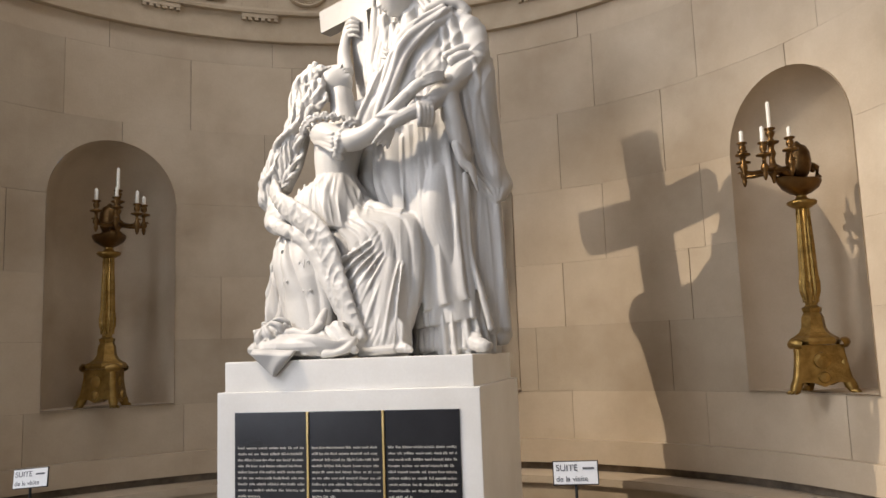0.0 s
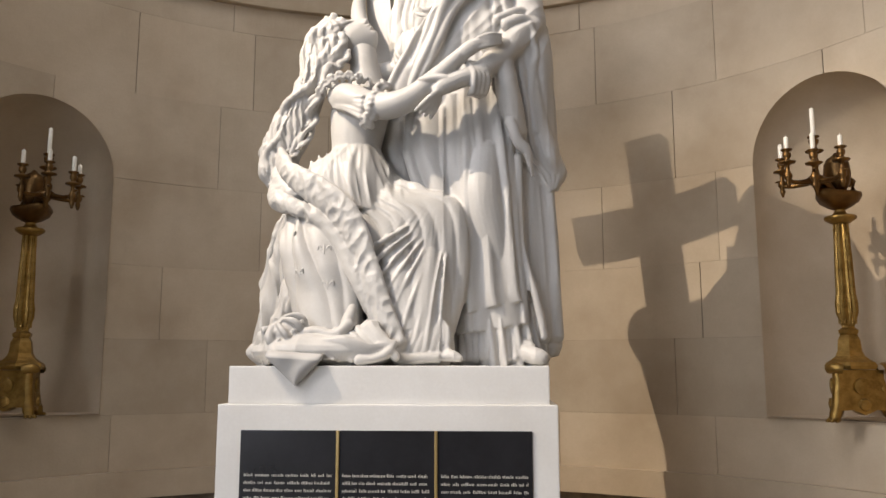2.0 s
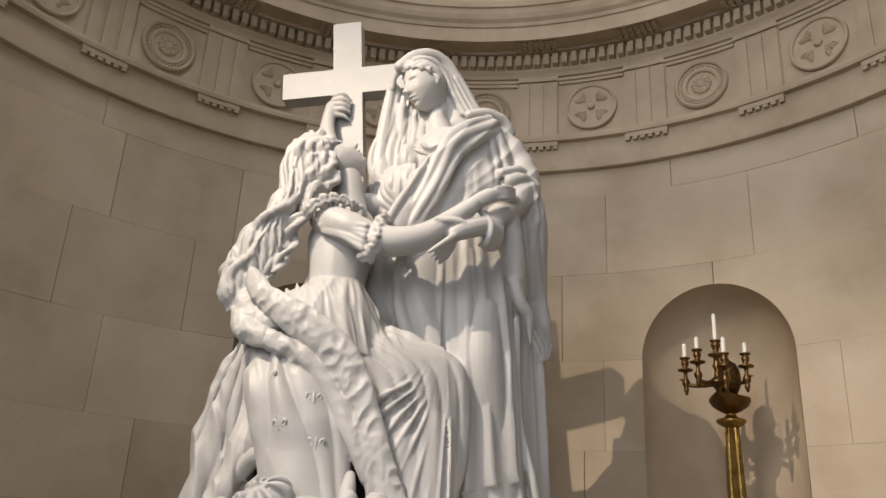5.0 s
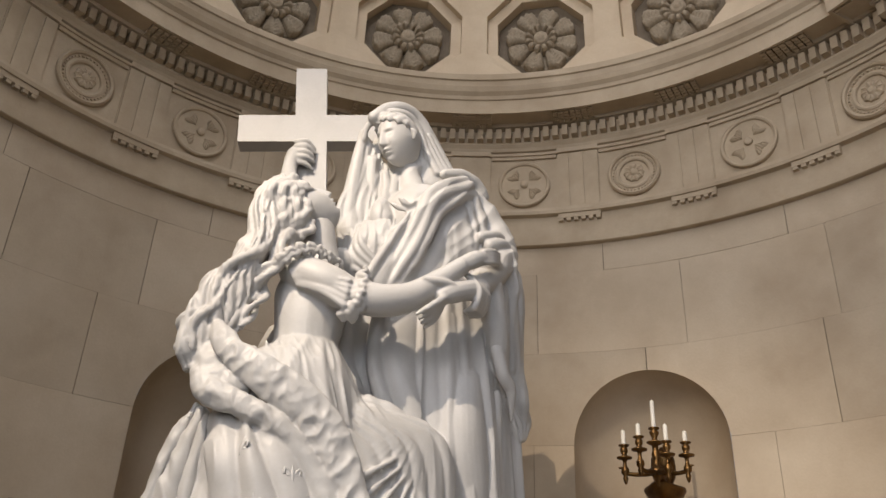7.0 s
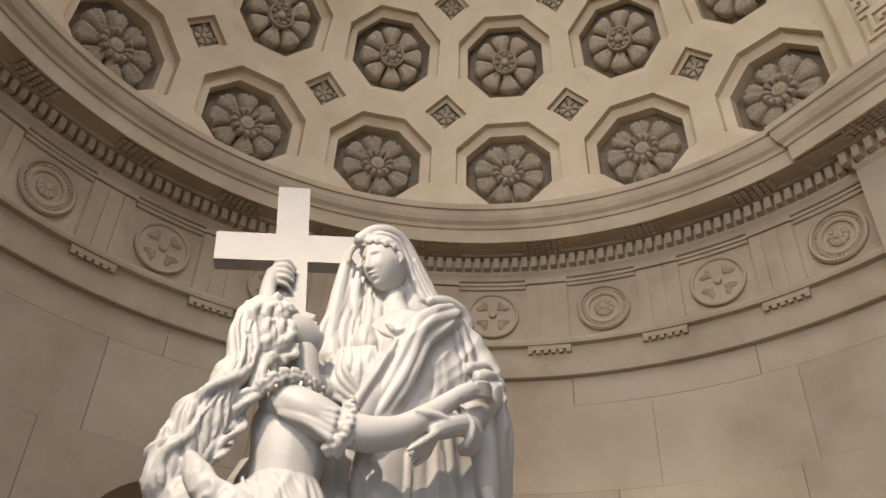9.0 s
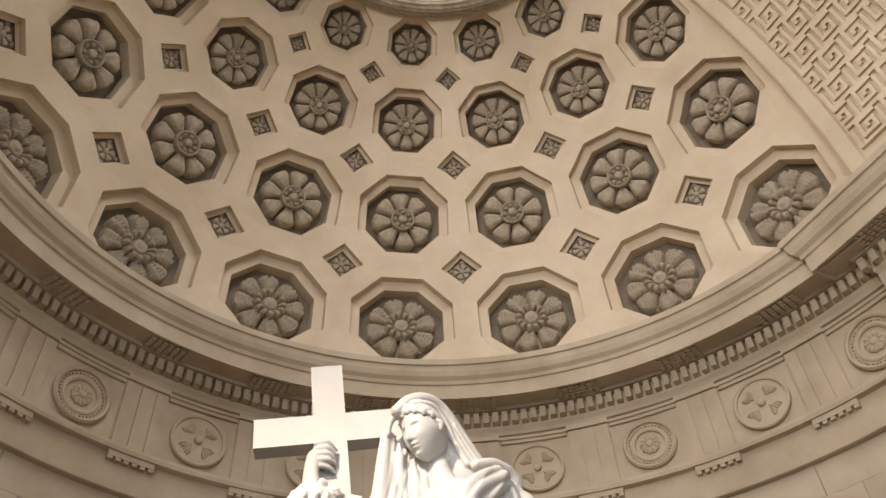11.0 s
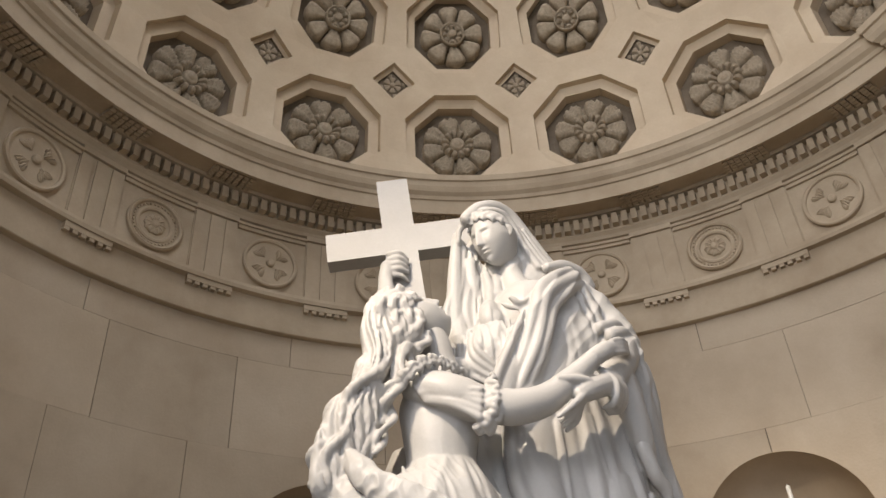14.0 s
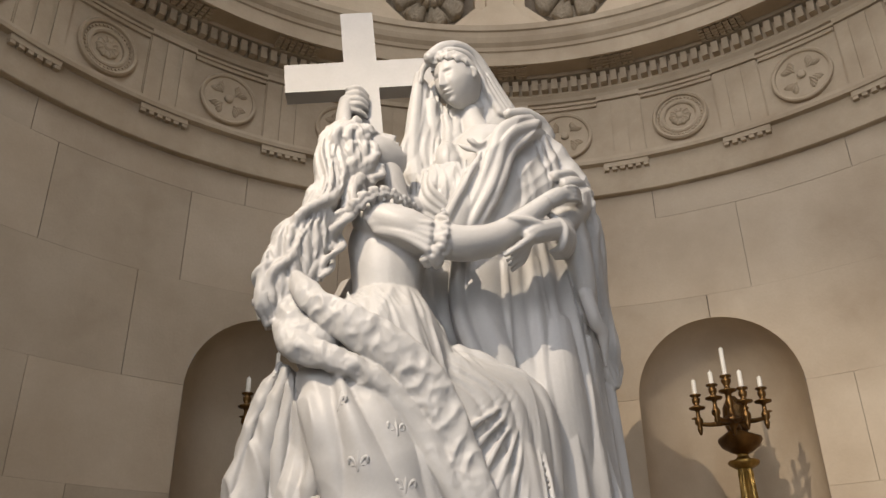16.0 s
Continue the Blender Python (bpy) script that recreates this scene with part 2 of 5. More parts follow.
# frieze: panels, fillets, grooved blocks, guttae, mutules
for i, a in enumerate(meds):
    g = Geo()
    g.arcbox(3.195, 3.22, a - 4.55, a + 4.55, 5.325, 5.352)
    g.arcbox(3.180, 3.22, a - 4.75, a + 4.75, 5.352, 5.372)
    g.ob("panel_fillet", CARVED, entab)
for i in range(13):
    a = -90 + PITCH * i
    if abs(a) > 86:
        continue
    g = Geo()
    g.arcbox(3.2045, 3.22, a - 2.85, a + 2.85, 4.856, 5.385, 1.5)
    for d in (-2.0, 0.0, 2.0):
        g.arcbox(3.192, 3.205, a + d - 0.74, a + d + 0.74, 4.86, 5.35, 1.0)
    g.arcbox(3.180, 3.22, a - 2.85, a + 2.85, 5.36, 5.398, 1.5)
    g.ob("grooved_block", CARVED, entab, "upright grooved frieze block")
    g = Geo()
    g.arcbox(3.165, 3.21, a - 2.85, a + 2.85, 4.760, 4.797, 1.5)
    for d in range(6):
        g.arcbox(3.168, 3.20, a - 2.5 + d - 0.3, a - 2.5 + d + 0.3, 4.738, 4.76, 1.0)
    g.ob("guttae", CARVED, entab, "small bar with hanging drops")
    g = Geo()
    for p in range(7):
        for q in range(4):
            aa, rr = a - 2.6 + 5.2 * p / 6, 2.972 + 0.036 * q
            g.arcbox(rr - 0.0145, rr + 0.0145, aa - 0.33, aa + 0.33, 5.580, 5.606, 1.0)
    g.ob("mutule", CARVED, entab, "soffit grid of small square drops")


def tube(geo, pts, radii, seg=8):
    """A round tube along pts with the given radii."""
    pts = [Vector(p) for p in pts]
    rows = []
    up = Vector((0, 0, 1))
    for i, p in enumerate(pts):
        d = (pts[min(i + 1, len(pts) - 1)] - pts[max(i - 1, 0)]).normalized()
        side = d.cross(up)
        if side.length < 1e-3:
            side = Vector((1, 0, 0))
        side.normalize()
        v = side.cross(d)
        r = radii[i] if isinstance(radii, (list, tuple)) else radii
        rows.append([p + r * (math.cos(2 * math.pi * k / seg) * side + math.sin(2 * math.pi * k / seg) * v) for k in range(seg)])
    geo.grid(rows, close_u=True)


def medallion(a, kind):
    """A round relief of the frieze, turned about its own axis."""
    thing = tagged(new("medallion"), "round carved stone medallion with " + ("a rosette in beaded rings" if kind else "a four-armed cross"), "medallion", "medallions of the frieze")
    thing.matrix_world = Matrix.Translation(polar(3.216, a, 5.092)) @ Matrix.Rotation(-radians(a), 4, "Z") @ Matrix.Rotation(radians(90), 4, "X")
    geo = Geo()
    s = 0.197 if kind else 0.20
    if kind:
        prof = [(s, -0.02), (s, 0.030), (s - 0.012, 0.042), (s - 0.026, 0.034), (s - 0.030, 0.016), (s - 0.060, 0.014), (s - 0.062, 0.022), (s - 0.075, 0.026), (s - 0.088, 0.020), (s - 0.092, 0.004), (0.0001, 0.004)]
    else:
        prof = [(s, -0.02), (s, 0.034), (s - 0.010, 0.040), (s - 0.024, 0.034), (s - 0.028, 0.020), (0.0001, 0.018)]
    geo.lathe(prof, None, 40)
    geo.ob("disc", CARVED, thing, smooth=False)
    geo = Geo()
    if kind:
        for k in range(36):
            t = 2 * math.pi * k / 36
            geo.box(Matrix.Translation(((s - 0.045) * math.cos(t), (s - 0.045) * math.sin(t), 0.012)) @ Matrix.Rotation(t, 4, "Z"), 0.016, 0.017, 0.014, 0.6)
        geo.ob("bead_ring", CARVED, thing)["kind"] = "stuff"
        geo = Geo()
        for k in range(10):
            geo = Geo()
            petal(geo, Matrix.Rotation(2 * math.pi * k / 10, 4, "Z") @ Matrix.Translation((0, 0, 0.004)), 0.022, 0.076, 0.024, 0.026)
            geo.ob("petal", CARVED, thing)
        geo = Geo()
        geo.lathe([(0.03, 0.0), (0.03, 0.026), (0.018, 0.036), (0.0001, 0.038)], None, 12)
        geo.ob("boss", CARVED, thing)
    else:
        for k in range(4):
            m = Matrix.Rotation(2 * math.pi * (k + 0.5) / 4, 4, "Z")
            geo = Geo()
            for u, d in ((0.080, 0.0), (0.098, -0.30), (0.098, 0.30), (0.112, -0.52), (0.112, 0.52)):
                petal(geo, m @ Matrix.Rotation(d * 0.62, 4, "Z") @ Matrix.Translation((0, 0, 0.012)), u - 0.022, u + 0.048 - 0.03 * abs(d), 0.013, 0.024)
            geo.ob("leaf_spray", CARVED, thing)
            geo = Geo()
            t = 2 * math.pi * k / 4
            tube(geo, [(0.158 * math.cos(t + d), 0.158 * math.sin(t + d), 0.017) for d in (-0.30, -0.15, 0, 0.15, 0.30)], 0.004, 6)
            geo.ob("arc_line", CARVED, thing)
        geo = Geo()
        geo.lathe([(0.03, 0.016), (0.03, 0.036), (0.02, 0.044), (0.0001, 0.046)], None, 14)
        geo.ob("boss", CARVED, thing)
    return thing


def petal(geo, m, r0, r1, w, h, seg=5, lift=0.0):
    """A domed leaf from radius r0 to r1 along x, half-width w, height h."""
    rows = []
    for i in range(seg + 1):
        u = i / seg
        wide = w * (0.35 + 1.3 * math.sin(math.pi * min(1, u * 0.62 + 0.12))) * (0.25 if i == seg else 1.0) / 1.5
        x = r0 + (r1 - r0) * u
        zc = h * (0.35 + 0.65 * math.sin(math.pi * (0.2 + 0.7 * u))) + lift * u
        rows.append([m @ Vector((x, -wide, 0)), m @ Vector((x, -wide * 0.75, zc * 0.75)), m @ Vector((x, -wide * 0.12, zc)), m @ Vector((x, 0, zc * 0.72)), m @ Vector((x, wide * 0.12, zc)), m @ Vector((x, wide * 0.75, zc * 0.75)), m @ Vector((x, wide, 0))])
    geo.grid(rows)
    n = len(geo.v)
    geo.f.append(tuple(range(n - 7, n)))


for a in meds:
    medallion(a, int(round(abs(a) / PITCH - 0.5)) % 2)

# ---- the half-dome with its coffers ----
ZD, RD = 6.48, 3.34
DEPTH = 0.19
ROWS_EL = [(4.5, 7.5, 7.45), (24.1, 6.95, 7.6), (41.1, 5.55, 7.3), (54.8, 4.0, 6.8)]
DIAMONDS = [(14.5, 3.0), (33.4, 2.6), (48.7, 2.0)]
OCULUS_EL = 60.0


def dome_pt(az, el, r=RD):
    e = radians(el)
    return Vector(polar(r * math.cos(e), az, ZD + r * math.sin(e)))


def octagon(az, el, ha, he, k):
    """Eight corners of a coffer: half-angles ha (azimuth) and he (elevation), scaled by k."""
    c = 0.42
    out = []
    for x, y in ((-1, -c), (-c, -1), (c, -1), (1, -c), (1, c), (c, 1), (-c, 1), (-1, c)):
        narrow = math.cos(radians(el)) / math.cos(radians(el + y * he * k))
        out.append((az + x * ha * k * (0.5 + 0.5 * narrow), el + y * he * k))
    return out


dome = new("half_dome")
tagged(dome, "coffered half-dome of beige stone over the apse", "half dome", kind="structure")



def diamond(az, el, h, k):
    w = h / math.cos(radians(el))
    return [(az - w * k, el), (az, el - h * k), (az + w * k, el), (az, el + h * k)]


def inside(p, poly):
    s = [((b[0] - a[0]) * (p[1] - a[1]) - (b[1] - a[1]) * (p[0] - a[0])) for a, b in zip(poly, poly[1:] + poly[:1])]
    return all(v > -1e-9 for v in s) or all(v < 1e-9 for v in s)


holes = []
for el, he, ha in ROWS_EL:
    for k in range(-4, 5):
        holes.append(("coffer", 20.0 * k, el, he, ha, octagon(20.0 * k, el, ha, he, 1.08)))
for el, h in DIAMONDS:
    for k in range(-4, 4):
        holes.append(("diamond", 20.0 * k + 10, el, h, h, diamond(20.0 * k + 10, el, h, 1.12)))

pts, edges = [], []
for hole in holes:
    n = len(pts)
    poly = hole[5]
    pts += [Vector(p) for p in poly]
    edges += [(n + i, n + (i + 1) % len(poly)) for i in range(len(poly))]
el = -7.0
while el <= OCULUS_EL + 0.01:
    step = 3.0 if el < 40 else 5.0
    az = -90.0
    while az <= 90.01:
        if not any(abs(az - h[1]) < h[4] / math.cos(radians(h[2])) + 3 and abs(el - h[2]) < h[3] + 2 and inside((az, el), [(h[1] + (q[0] - h[1]) * 1.08, h[2] + (q[1] - h[2]) * 1.08) for q in h[5]]) for h in holes):
            pts.append(Vector((az, el)))
        az += step
    el += 67.0 / 22
cdt_v, _, cdt_f, _, _, _ = delaunay_2d_cdt(pts, edges, [], 0, 1e-5)
faces = []
for f in cdt_f:
    c = sum((cdt_v[i] for i in f), Vector((0, 0))) / len(f)
    if not any(abs(c[0] - h[1]) < 14 and abs(c[1] - h[2]) < 9 and inside(c, h[5]) for h in holes):
        faces.append(tuple(f))
mesh_ob("dome_shell", [dome_pt(v[0] if abs(v[0]) < 89.9 else math.copysign(93, v[0]), v[1]) for v in cdt_v], faces, DOME, dome)


def coffer_lining(hole):
    kind, az, el, he, ha, poly = hole
    geo = Geo()
    if kind == "coffer":
        steps = [(1.08, 0.0), (1.065, 0.07), (0.865, 0.074), (0.85, DEPTH), (0.74, DEPTH + 0.004)]
        rings = [[dome_pt(*p, RD + d) for p in octagon(az, el, ha, he, k)] for k, d in steps]
    else:
        steps = [(1.12, 0.0), (1.09, 0.055), (0.80, 0.058), (0.78, 0.085)]
        rings = [[dome_pt(*p, RD + d) for p in diamond(az, el, he, k)] for k, d in steps]
    geo.grid(rings, close_u=True)
    n = len(geo.v)
    geo.f.append(tuple(range(n - len(poly), n)))
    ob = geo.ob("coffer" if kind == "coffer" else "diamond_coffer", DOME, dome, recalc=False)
    # the deepest faces get the colour darkened to stand for shade
    ob.data.materials.append(RECESS_SHADE)
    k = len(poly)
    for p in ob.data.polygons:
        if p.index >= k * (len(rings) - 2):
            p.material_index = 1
    return ob


def local_frame(az, el, r):
    """x along the tangent, y up the dome, z into the room."""
    p = dome_pt(az, el, r)
    c = Vector((0, 0, ZD))
    z = (c - p).normalized()
    x = Vector((math.cos(radians(az)), -math.sin(radians(az)), 0))
    y = z.cross(x)
    m = Matrix((x, y, z)).transposed().to_4x4()
    m.translation = p
    return m


def leaf(geo, m, r0, r1, w, h, curl, lobes, seg=7):
    """A carved leaf with a groove down its middle; lobes > 0 cuts its edge."""
    rows = []
    for i in range(seg + 1):
        u = i / seg
        wide = w * (0.45 + 0.62 * math.sin(math.pi * (0.08 + 0.72 * u)))
        if i == seg:
            wide *= 0.62
        if lobes and i % 2:
            wide *= 0.80
        x = r0 + (r1 - r0) * u
        z = h * math.sin(math.pi * (0.12 + 0.60 * u)) + curl * u * u
        rows.append([m @ Vector((x, -wide, z * 0.35)), m @ Vector((x, -wide * 0.62, z * 1.0)), m @ Vector((x, -wide * 0.12, z * 0.98)), m @ Vector((x, 0, z * 0.70)), m @ Vector((x, wide * 0.12, z * 0.98)), m @ Vector((x, wide * 0.62, z * 1.0)), m @ Vector((x, wide, z * 0.35))])
    geo.grid(rows)


def flower_leaf(geo, turn, n, r0, r1, h, fill, carve, low=-0.06):
    """One broad petal of a ring of n: cupped, round-ended; carve > 0 gives it veins and a toothed edge."""
    rows = []
    seg, wid = (18, 10) if carve else (10, 10)
    half = math.pi / n
    for i in range(seg + 1):
        u = i / seg
        r = r0 + (r1 - r0) * u
        w = fill * (0.86 + 0.14 * u) * (1.0 if u < 0.72 else math.sqrt(max(0.0, 1 - ((u - 0.72) / 0.285) ** 2)) * 0.85 + 0.15)
        if carve:
            w *= 0.95 + 0.05 * math.cos(2 * math.pi * u * 6)
        row = []
        for k in range(wid + 1):
            v = 2 * k / wid - 1
            v = math.copysign(1 - (1 - abs(v)) ** 1.9, v)
            z = h * (0.55 + 0.45 * math.sin(math.pi * (0.10 + 0.68 * u))) * (1 - 0.34 * abs(v) ** 3)
            z -= h * (0.26 if carve else 0.12) * math.exp(-(v / 0.14) ** 2)
            if carve:
                z += 0.055 * math.cos(2 * math.pi * (u * 6 - abs(v) * 1.6)) * min(1, 3 * abs(v))
            if abs(v) > 0.99 or i == seg:
                z = low
            a = turn + half * w * v
            row.append((r * math.cos(a), r * math.sin(a), z))
        rows.append(row)
    geo.grid(rows)


def rosette(name, row):
    """One flower, about its own centre, of radius one."""
    geo = Geo()
    n = (8, 8, 9, 9)[row]
    if row == 0:
        for k in range(n):
            flower_leaf(geo, 2 * math.pi * k / n, n, 0.40, 1.04, 0.46, 0.98, 1)
            flower_leaf(geo, 2 * math.pi * (k + 0.5) / n, n, 0.45, 0.97, 0.14, 0.55, 1)
        for k in range(12):
            flower_leaf(geo, 2 * math.pi * k / 12, 12, 0.22, 0.48, 0.58, 0.95, 0, 0.30)
        geo.lathe([(0.43, 0.0), (0.44, 0.26), (0.40, 0.32), (0.22, 0.30), (0.20, 0.46), (0.16, 0.50), (0.11, 0.46), (0.09, 0.52), (0.0001, 0.53)], None, 24)
    else:
        tall = (0, 0.58, 0.50, 0.42)[row]
        for k in range(n):
            flower_leaf(geo, 2 * math.pi * k / n + 0.1, n, 0.36, 1.06, tall, 0.985, 0)
            if row < 3:
                flower_leaf(geo, 2 * math.pi * (k + 0.5) / n + 0.1, n, 0.5, 0.93, 0.13, 0.4, 1)
        m = (0, 8, 6, 10)[row]
        for k in range(m):
            flower_leaf(geo, 2 * math.pi * k / m, m, 0.14, 0.345, tall + 0.07, 0.96, 0, tall * 0.8)
        geo.lathe([(0.40, 0.0), (0.41, tall * 0.95), (0.395, tall + 0.06), (0.365, tall + 0.06), (0.35, tall * 0.8), (0.13, tall * 0.8), (0.13, tall + 0.05), (0.10, tall + 0.10), (0.0001, tall + 0.10)], None, 24)
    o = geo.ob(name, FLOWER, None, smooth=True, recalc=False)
    return o


flower_mesh = []
for row in range(4):
    tmp = rosette("flower", row)
    flower_mesh.append(tmp.data)
    bpy.data.objects.remove(tmp)
geo = Geo()
for k in range(6):
    flower_leaf(geo, 2 * math.pi * k / 6 + 0.3, 6, 0.28, 0.95, 0.34, 0.85, 0)
for k in range(4):
    flower_leaf(geo, math.pi / 2 * k, 12, 0.98, 1.38, 0.22, 0.8, 0)
geo.lathe([(0.3, 0.0), (0.28, 0.30), (0.15, 0.38), (0.0001, 0.39)], None, 10)
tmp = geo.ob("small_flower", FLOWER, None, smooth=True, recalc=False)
small_mesh = tmp.data
bpy.data.objects.remove(tmp)

rng = random.Random(5)
for hole in holes:
    lining = coffer_lining(hole)
    kind, az, el, he, ha, poly = hole
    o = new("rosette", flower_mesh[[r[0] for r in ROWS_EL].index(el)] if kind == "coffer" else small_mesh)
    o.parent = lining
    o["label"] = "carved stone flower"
    if kind == "coffer":
        s = RD * radians(he) * 0.71
        o.matrix_basis = local_frame(az, el, RD + DEPTH) @ Matrix.Rotation(rng.uniform(-0.3, 0.3), 4, "Z") @ Matrix.Diagonal((s, s, s * 0.85, 1))
    else:
        s = RD * radians(he) * 0.52
        o.matrix_basis = local_frame(az, el, RD + 0.086) @ Matrix.Rotation(rng.uniform(-0.3, 0.3), 4, "Z") @ Matrix.Diagonal((s, s, s * 0.9, 1))

# oculus: a leafy stone ring and the bright pane over it
ro, zo = RD * math.cos(radians(OCULUS_EL)), ZD + RD * math.sin(radians(OCULUS_EL))
oculus = tagged(new("oculus"), "half-round skylight framed by a carved leaf garland", "skylight", kind="structure")
g = Geo()
k = 60
ring = []
for i in range(k + 1):
    az = -90 + 180 * i / k
    ring.append([Vector(polar(ro - 0.075 + 0.095 * math.cos(t), az, zo + 0.03 + 0.095 * math.sin(t))) for t in [2 * math.pi * j / 14 for j in range(14)]])
g.grid(ring, close_u=True)
g.ob("garland_core", FLOWER, oculus, smooth=True)
g = Geo()
for i in range(60):
    az = -89 + 178 * i / 59
    for j, t in enumerate((2.6, 3.3, 4.0, 4.7, 5.4)):
        a2 = az + (1.5 if j % 2 else 0)
        p = Vector(polar(ro - 0.075 + 0.092 * math.cos(t), a2, zo + 0.03 + 0.092 * math.sin(t)))
        x = Vector((math.cos(radians(a2)), -math.sin(radians(a2)), 0))
        z = (Vector(polar(math.cos(t), a2, math.sin(t)))).normalized()
        y = z.cross(x)
        m = Matrix((x, y, z)).transposed().to_4x4()
        m.translation = p
        leaf(g, m, -0.06, 0.07, 0.036, 0.022, 0.012, 0, 5)
g.ob("garland_leaves", FLOWER, oculus, "overlapping carved laurel leaves", smooth=True, recalc=False)["kind"] = "stuff"
g = Geo()
g.grid([[polar(ro - 0.02, a, zo + 0.10) for a in range(-90, 91, 5)], [polar(ro - 0.02, a, zo + 0.55) for a in range(-90, 91, 5)]])
g.ob("oculus_drum", PLASTER, oculus)
g = Geo()
n = len(g.v)
g.v += [polar(ro + 0.1, a, zo + 0.55) for a in range(-90, 91, 5)]
g.f.append(tuple(range(37)))
pane = g.ob("skylight_pane", GLASS, oculus, "bright daylit pane", recalc=False)
pane.visible_shadow = False

# ---- the arch in front of the half-dome, with a key-pattern soffit ----
arch = tagged(new("arch_front"), "broad stone arch with a Greek key band on its soffit", "arch", kind="structure")
RA = 3.30
AY0, AY1 = 0.0, -1.05


def arch_ring(prof, name, material, label=""):
    """prof: (radius, y) pairs swept over the half-circle."""
    geo = Geo()
    k = 72
    geo.grid([[(r, y, 5.88)] + [(r * math.cos(math.pi * i / k), y, ZD + r * math.sin(math.pi * i / k)) for i in range(k + 1)] + [(-r, y, 5.88)] for r, y in prof])
    return geo.ob(name, material, arch, label, recalc=False)


arch_ring([(RA + 0.5, AY0), (RA - 0.02, AY0), (RA - 0.03, AY0 - 0.02), (RA - 0.03, AY0 - 0.14), (RA + 0.005, AY0 - 0.15), (RA + 0.005, AY1 + 0.15), (RA - 0.03, AY1 + 0.14), (RA - 0.03, AY1 + 0.02), (RA - 0.02, AY1), (RA + 0.5, AY1)], "arch_band", DOME)
# key pattern in raised bars
g = Geo()
KEY = ["11111110", "10000000", "10111111", "10100001", "10101101", "10100101", "10111101", "10000001"]
cell = (abs(AY1 - AY0) - 0.34) / 24
u0 = AY0 - 0.17
reps = int(math.pi * RA / (cell * 8))
for rep in range(reps):
    for i in range(8):
        for j in range(24):
            if KEY[(j + 4 * (rep % 2)) % 8][i] == "1":
                ang0 = (rep * 8 + i) * cell / RA + 0.01
                ang1 = ang0 + cell / RA
                y0, y1 = u0 - j * cell, u0 - (j + 1) * cell
                n = len(g.v)
                for r in (RA + 0.006, RA - 0.020):
                    for an, y in ((ang0, y0), (ang1, y0), (ang1, y1), (ang0, y1)):
                        g.v.append((r * math.cos(an), y, ZD + r * math.sin(an)))
                g.f.append((n + 4, n + 5, n + 6, n + 7))
                for e in range(4):
                    g.f.append((n + e, n + (e + 1) % 4, n + 4 + (e + 1) % 4, n + 4 + e))
g.ob("key_pattern", DOME, arch, "raised Greek key fret", recalc=False)["kind"] = "stuff"

# ---- piers at the mouth of the apse, with the cornice returned on them ----
for s, name in ((-1, "wall_pier_west"), (1, "wall_pier_east")):
    pier = tagged(new(name), "plain limestone pier at the mouth of the apse", "pier", kind="structure")
    g = Geo()
    g.box(Matrix.Translation((s * 3.62, -0.52, 0)), 1.0, 1.34, 5.60)
    g.ob("shaft", STONE, pier)
    g = Geo()
    rows = []
    for r, z in PROFILE[9:]:
        d = (3.165 - r)
        z = z - 0.006
        rows.append([(s * 3.9, 0.155 + d, z), (s * (3.10 - d), 0.155 + d, z), (s * (3.10 - d), -1.15 - d, z), (s * 3.9, -1.15 - d, z)])
    g.grid(rows)
    g.ob("return_cornice", CARVED, pier)
    for i in range(14):
        g = Geo()
        g.box(Matrix.Translation((s * 3.07, 0.17 - i * 0.092, 5.472)), 0.06, 0.048, 0.093)
        g.ob("dentil", CARVED, pier)
    for y in (0.05, -0.55):
        g = Geo()
        for p in range(7):
            for q in range(4):
                g.box(Matrix.Translation((s * (2.90 + 0.036 * q), y - 0.042 * p, 5.579)), 0.022, 0.026, 0.022)
        g.ob("return_mutule", CARVED, pier)

# ---- floor and an unseen hall shell behind the camera ----
g = Geo()
g.v += [(-7, -11, 0), (7, -11, 0), (7, 4, 0), (-7, 4, 0)]
g.f.append((0, 1, 2, 3))
tagged(g.ob("floor", FLOOR, recalc=False), "pale polished stone floor", "floor", kind="structure")


def slab(name, x0, x1, y0, y1, z0, z1, material, label, category):
    geo = Geo()
    geo.box(Matrix.Translation(((x0 + x1) / 2, (y0 + y1) / 2, z0)), x1 - x0, y1 - y0, z1 - z0)
    return tagged(geo.ob(name, material), label, category, kind="structure")


# walls and ceiling out of view, added to close in the light
slab("wall_south", -7, 7, -11.3, -11, 0, 11.5, PLASTER, "unseen plain hall wall", "wall")
slab("wall_east", 6.0, 6.3, -11, -1.0, 0, 11.5, PLASTER, "unseen plain hall wall", "wall")
slab("wall_west", -6.3, -6.0, -11, -1.0, 0, 11.5, PLASTER, "unseen plain hall wall", "wall")
for s in (-1, 1):
    slab("wall_north_%s" % ("a" if s < 0 else "b"), *sorted((s * 3.3, s * 7.0)), -1.2, -1.0, 0, 6.5, PLASTER, "plain hall wall beside the arch", "wall")
slab("wall_north_top", -7, 7, -1.28, -1.10, 9.8, 11.5, PLASTER, "unseen plain hall wall above the arch", "wall")
hall_ceiling = Geo()
k = 24
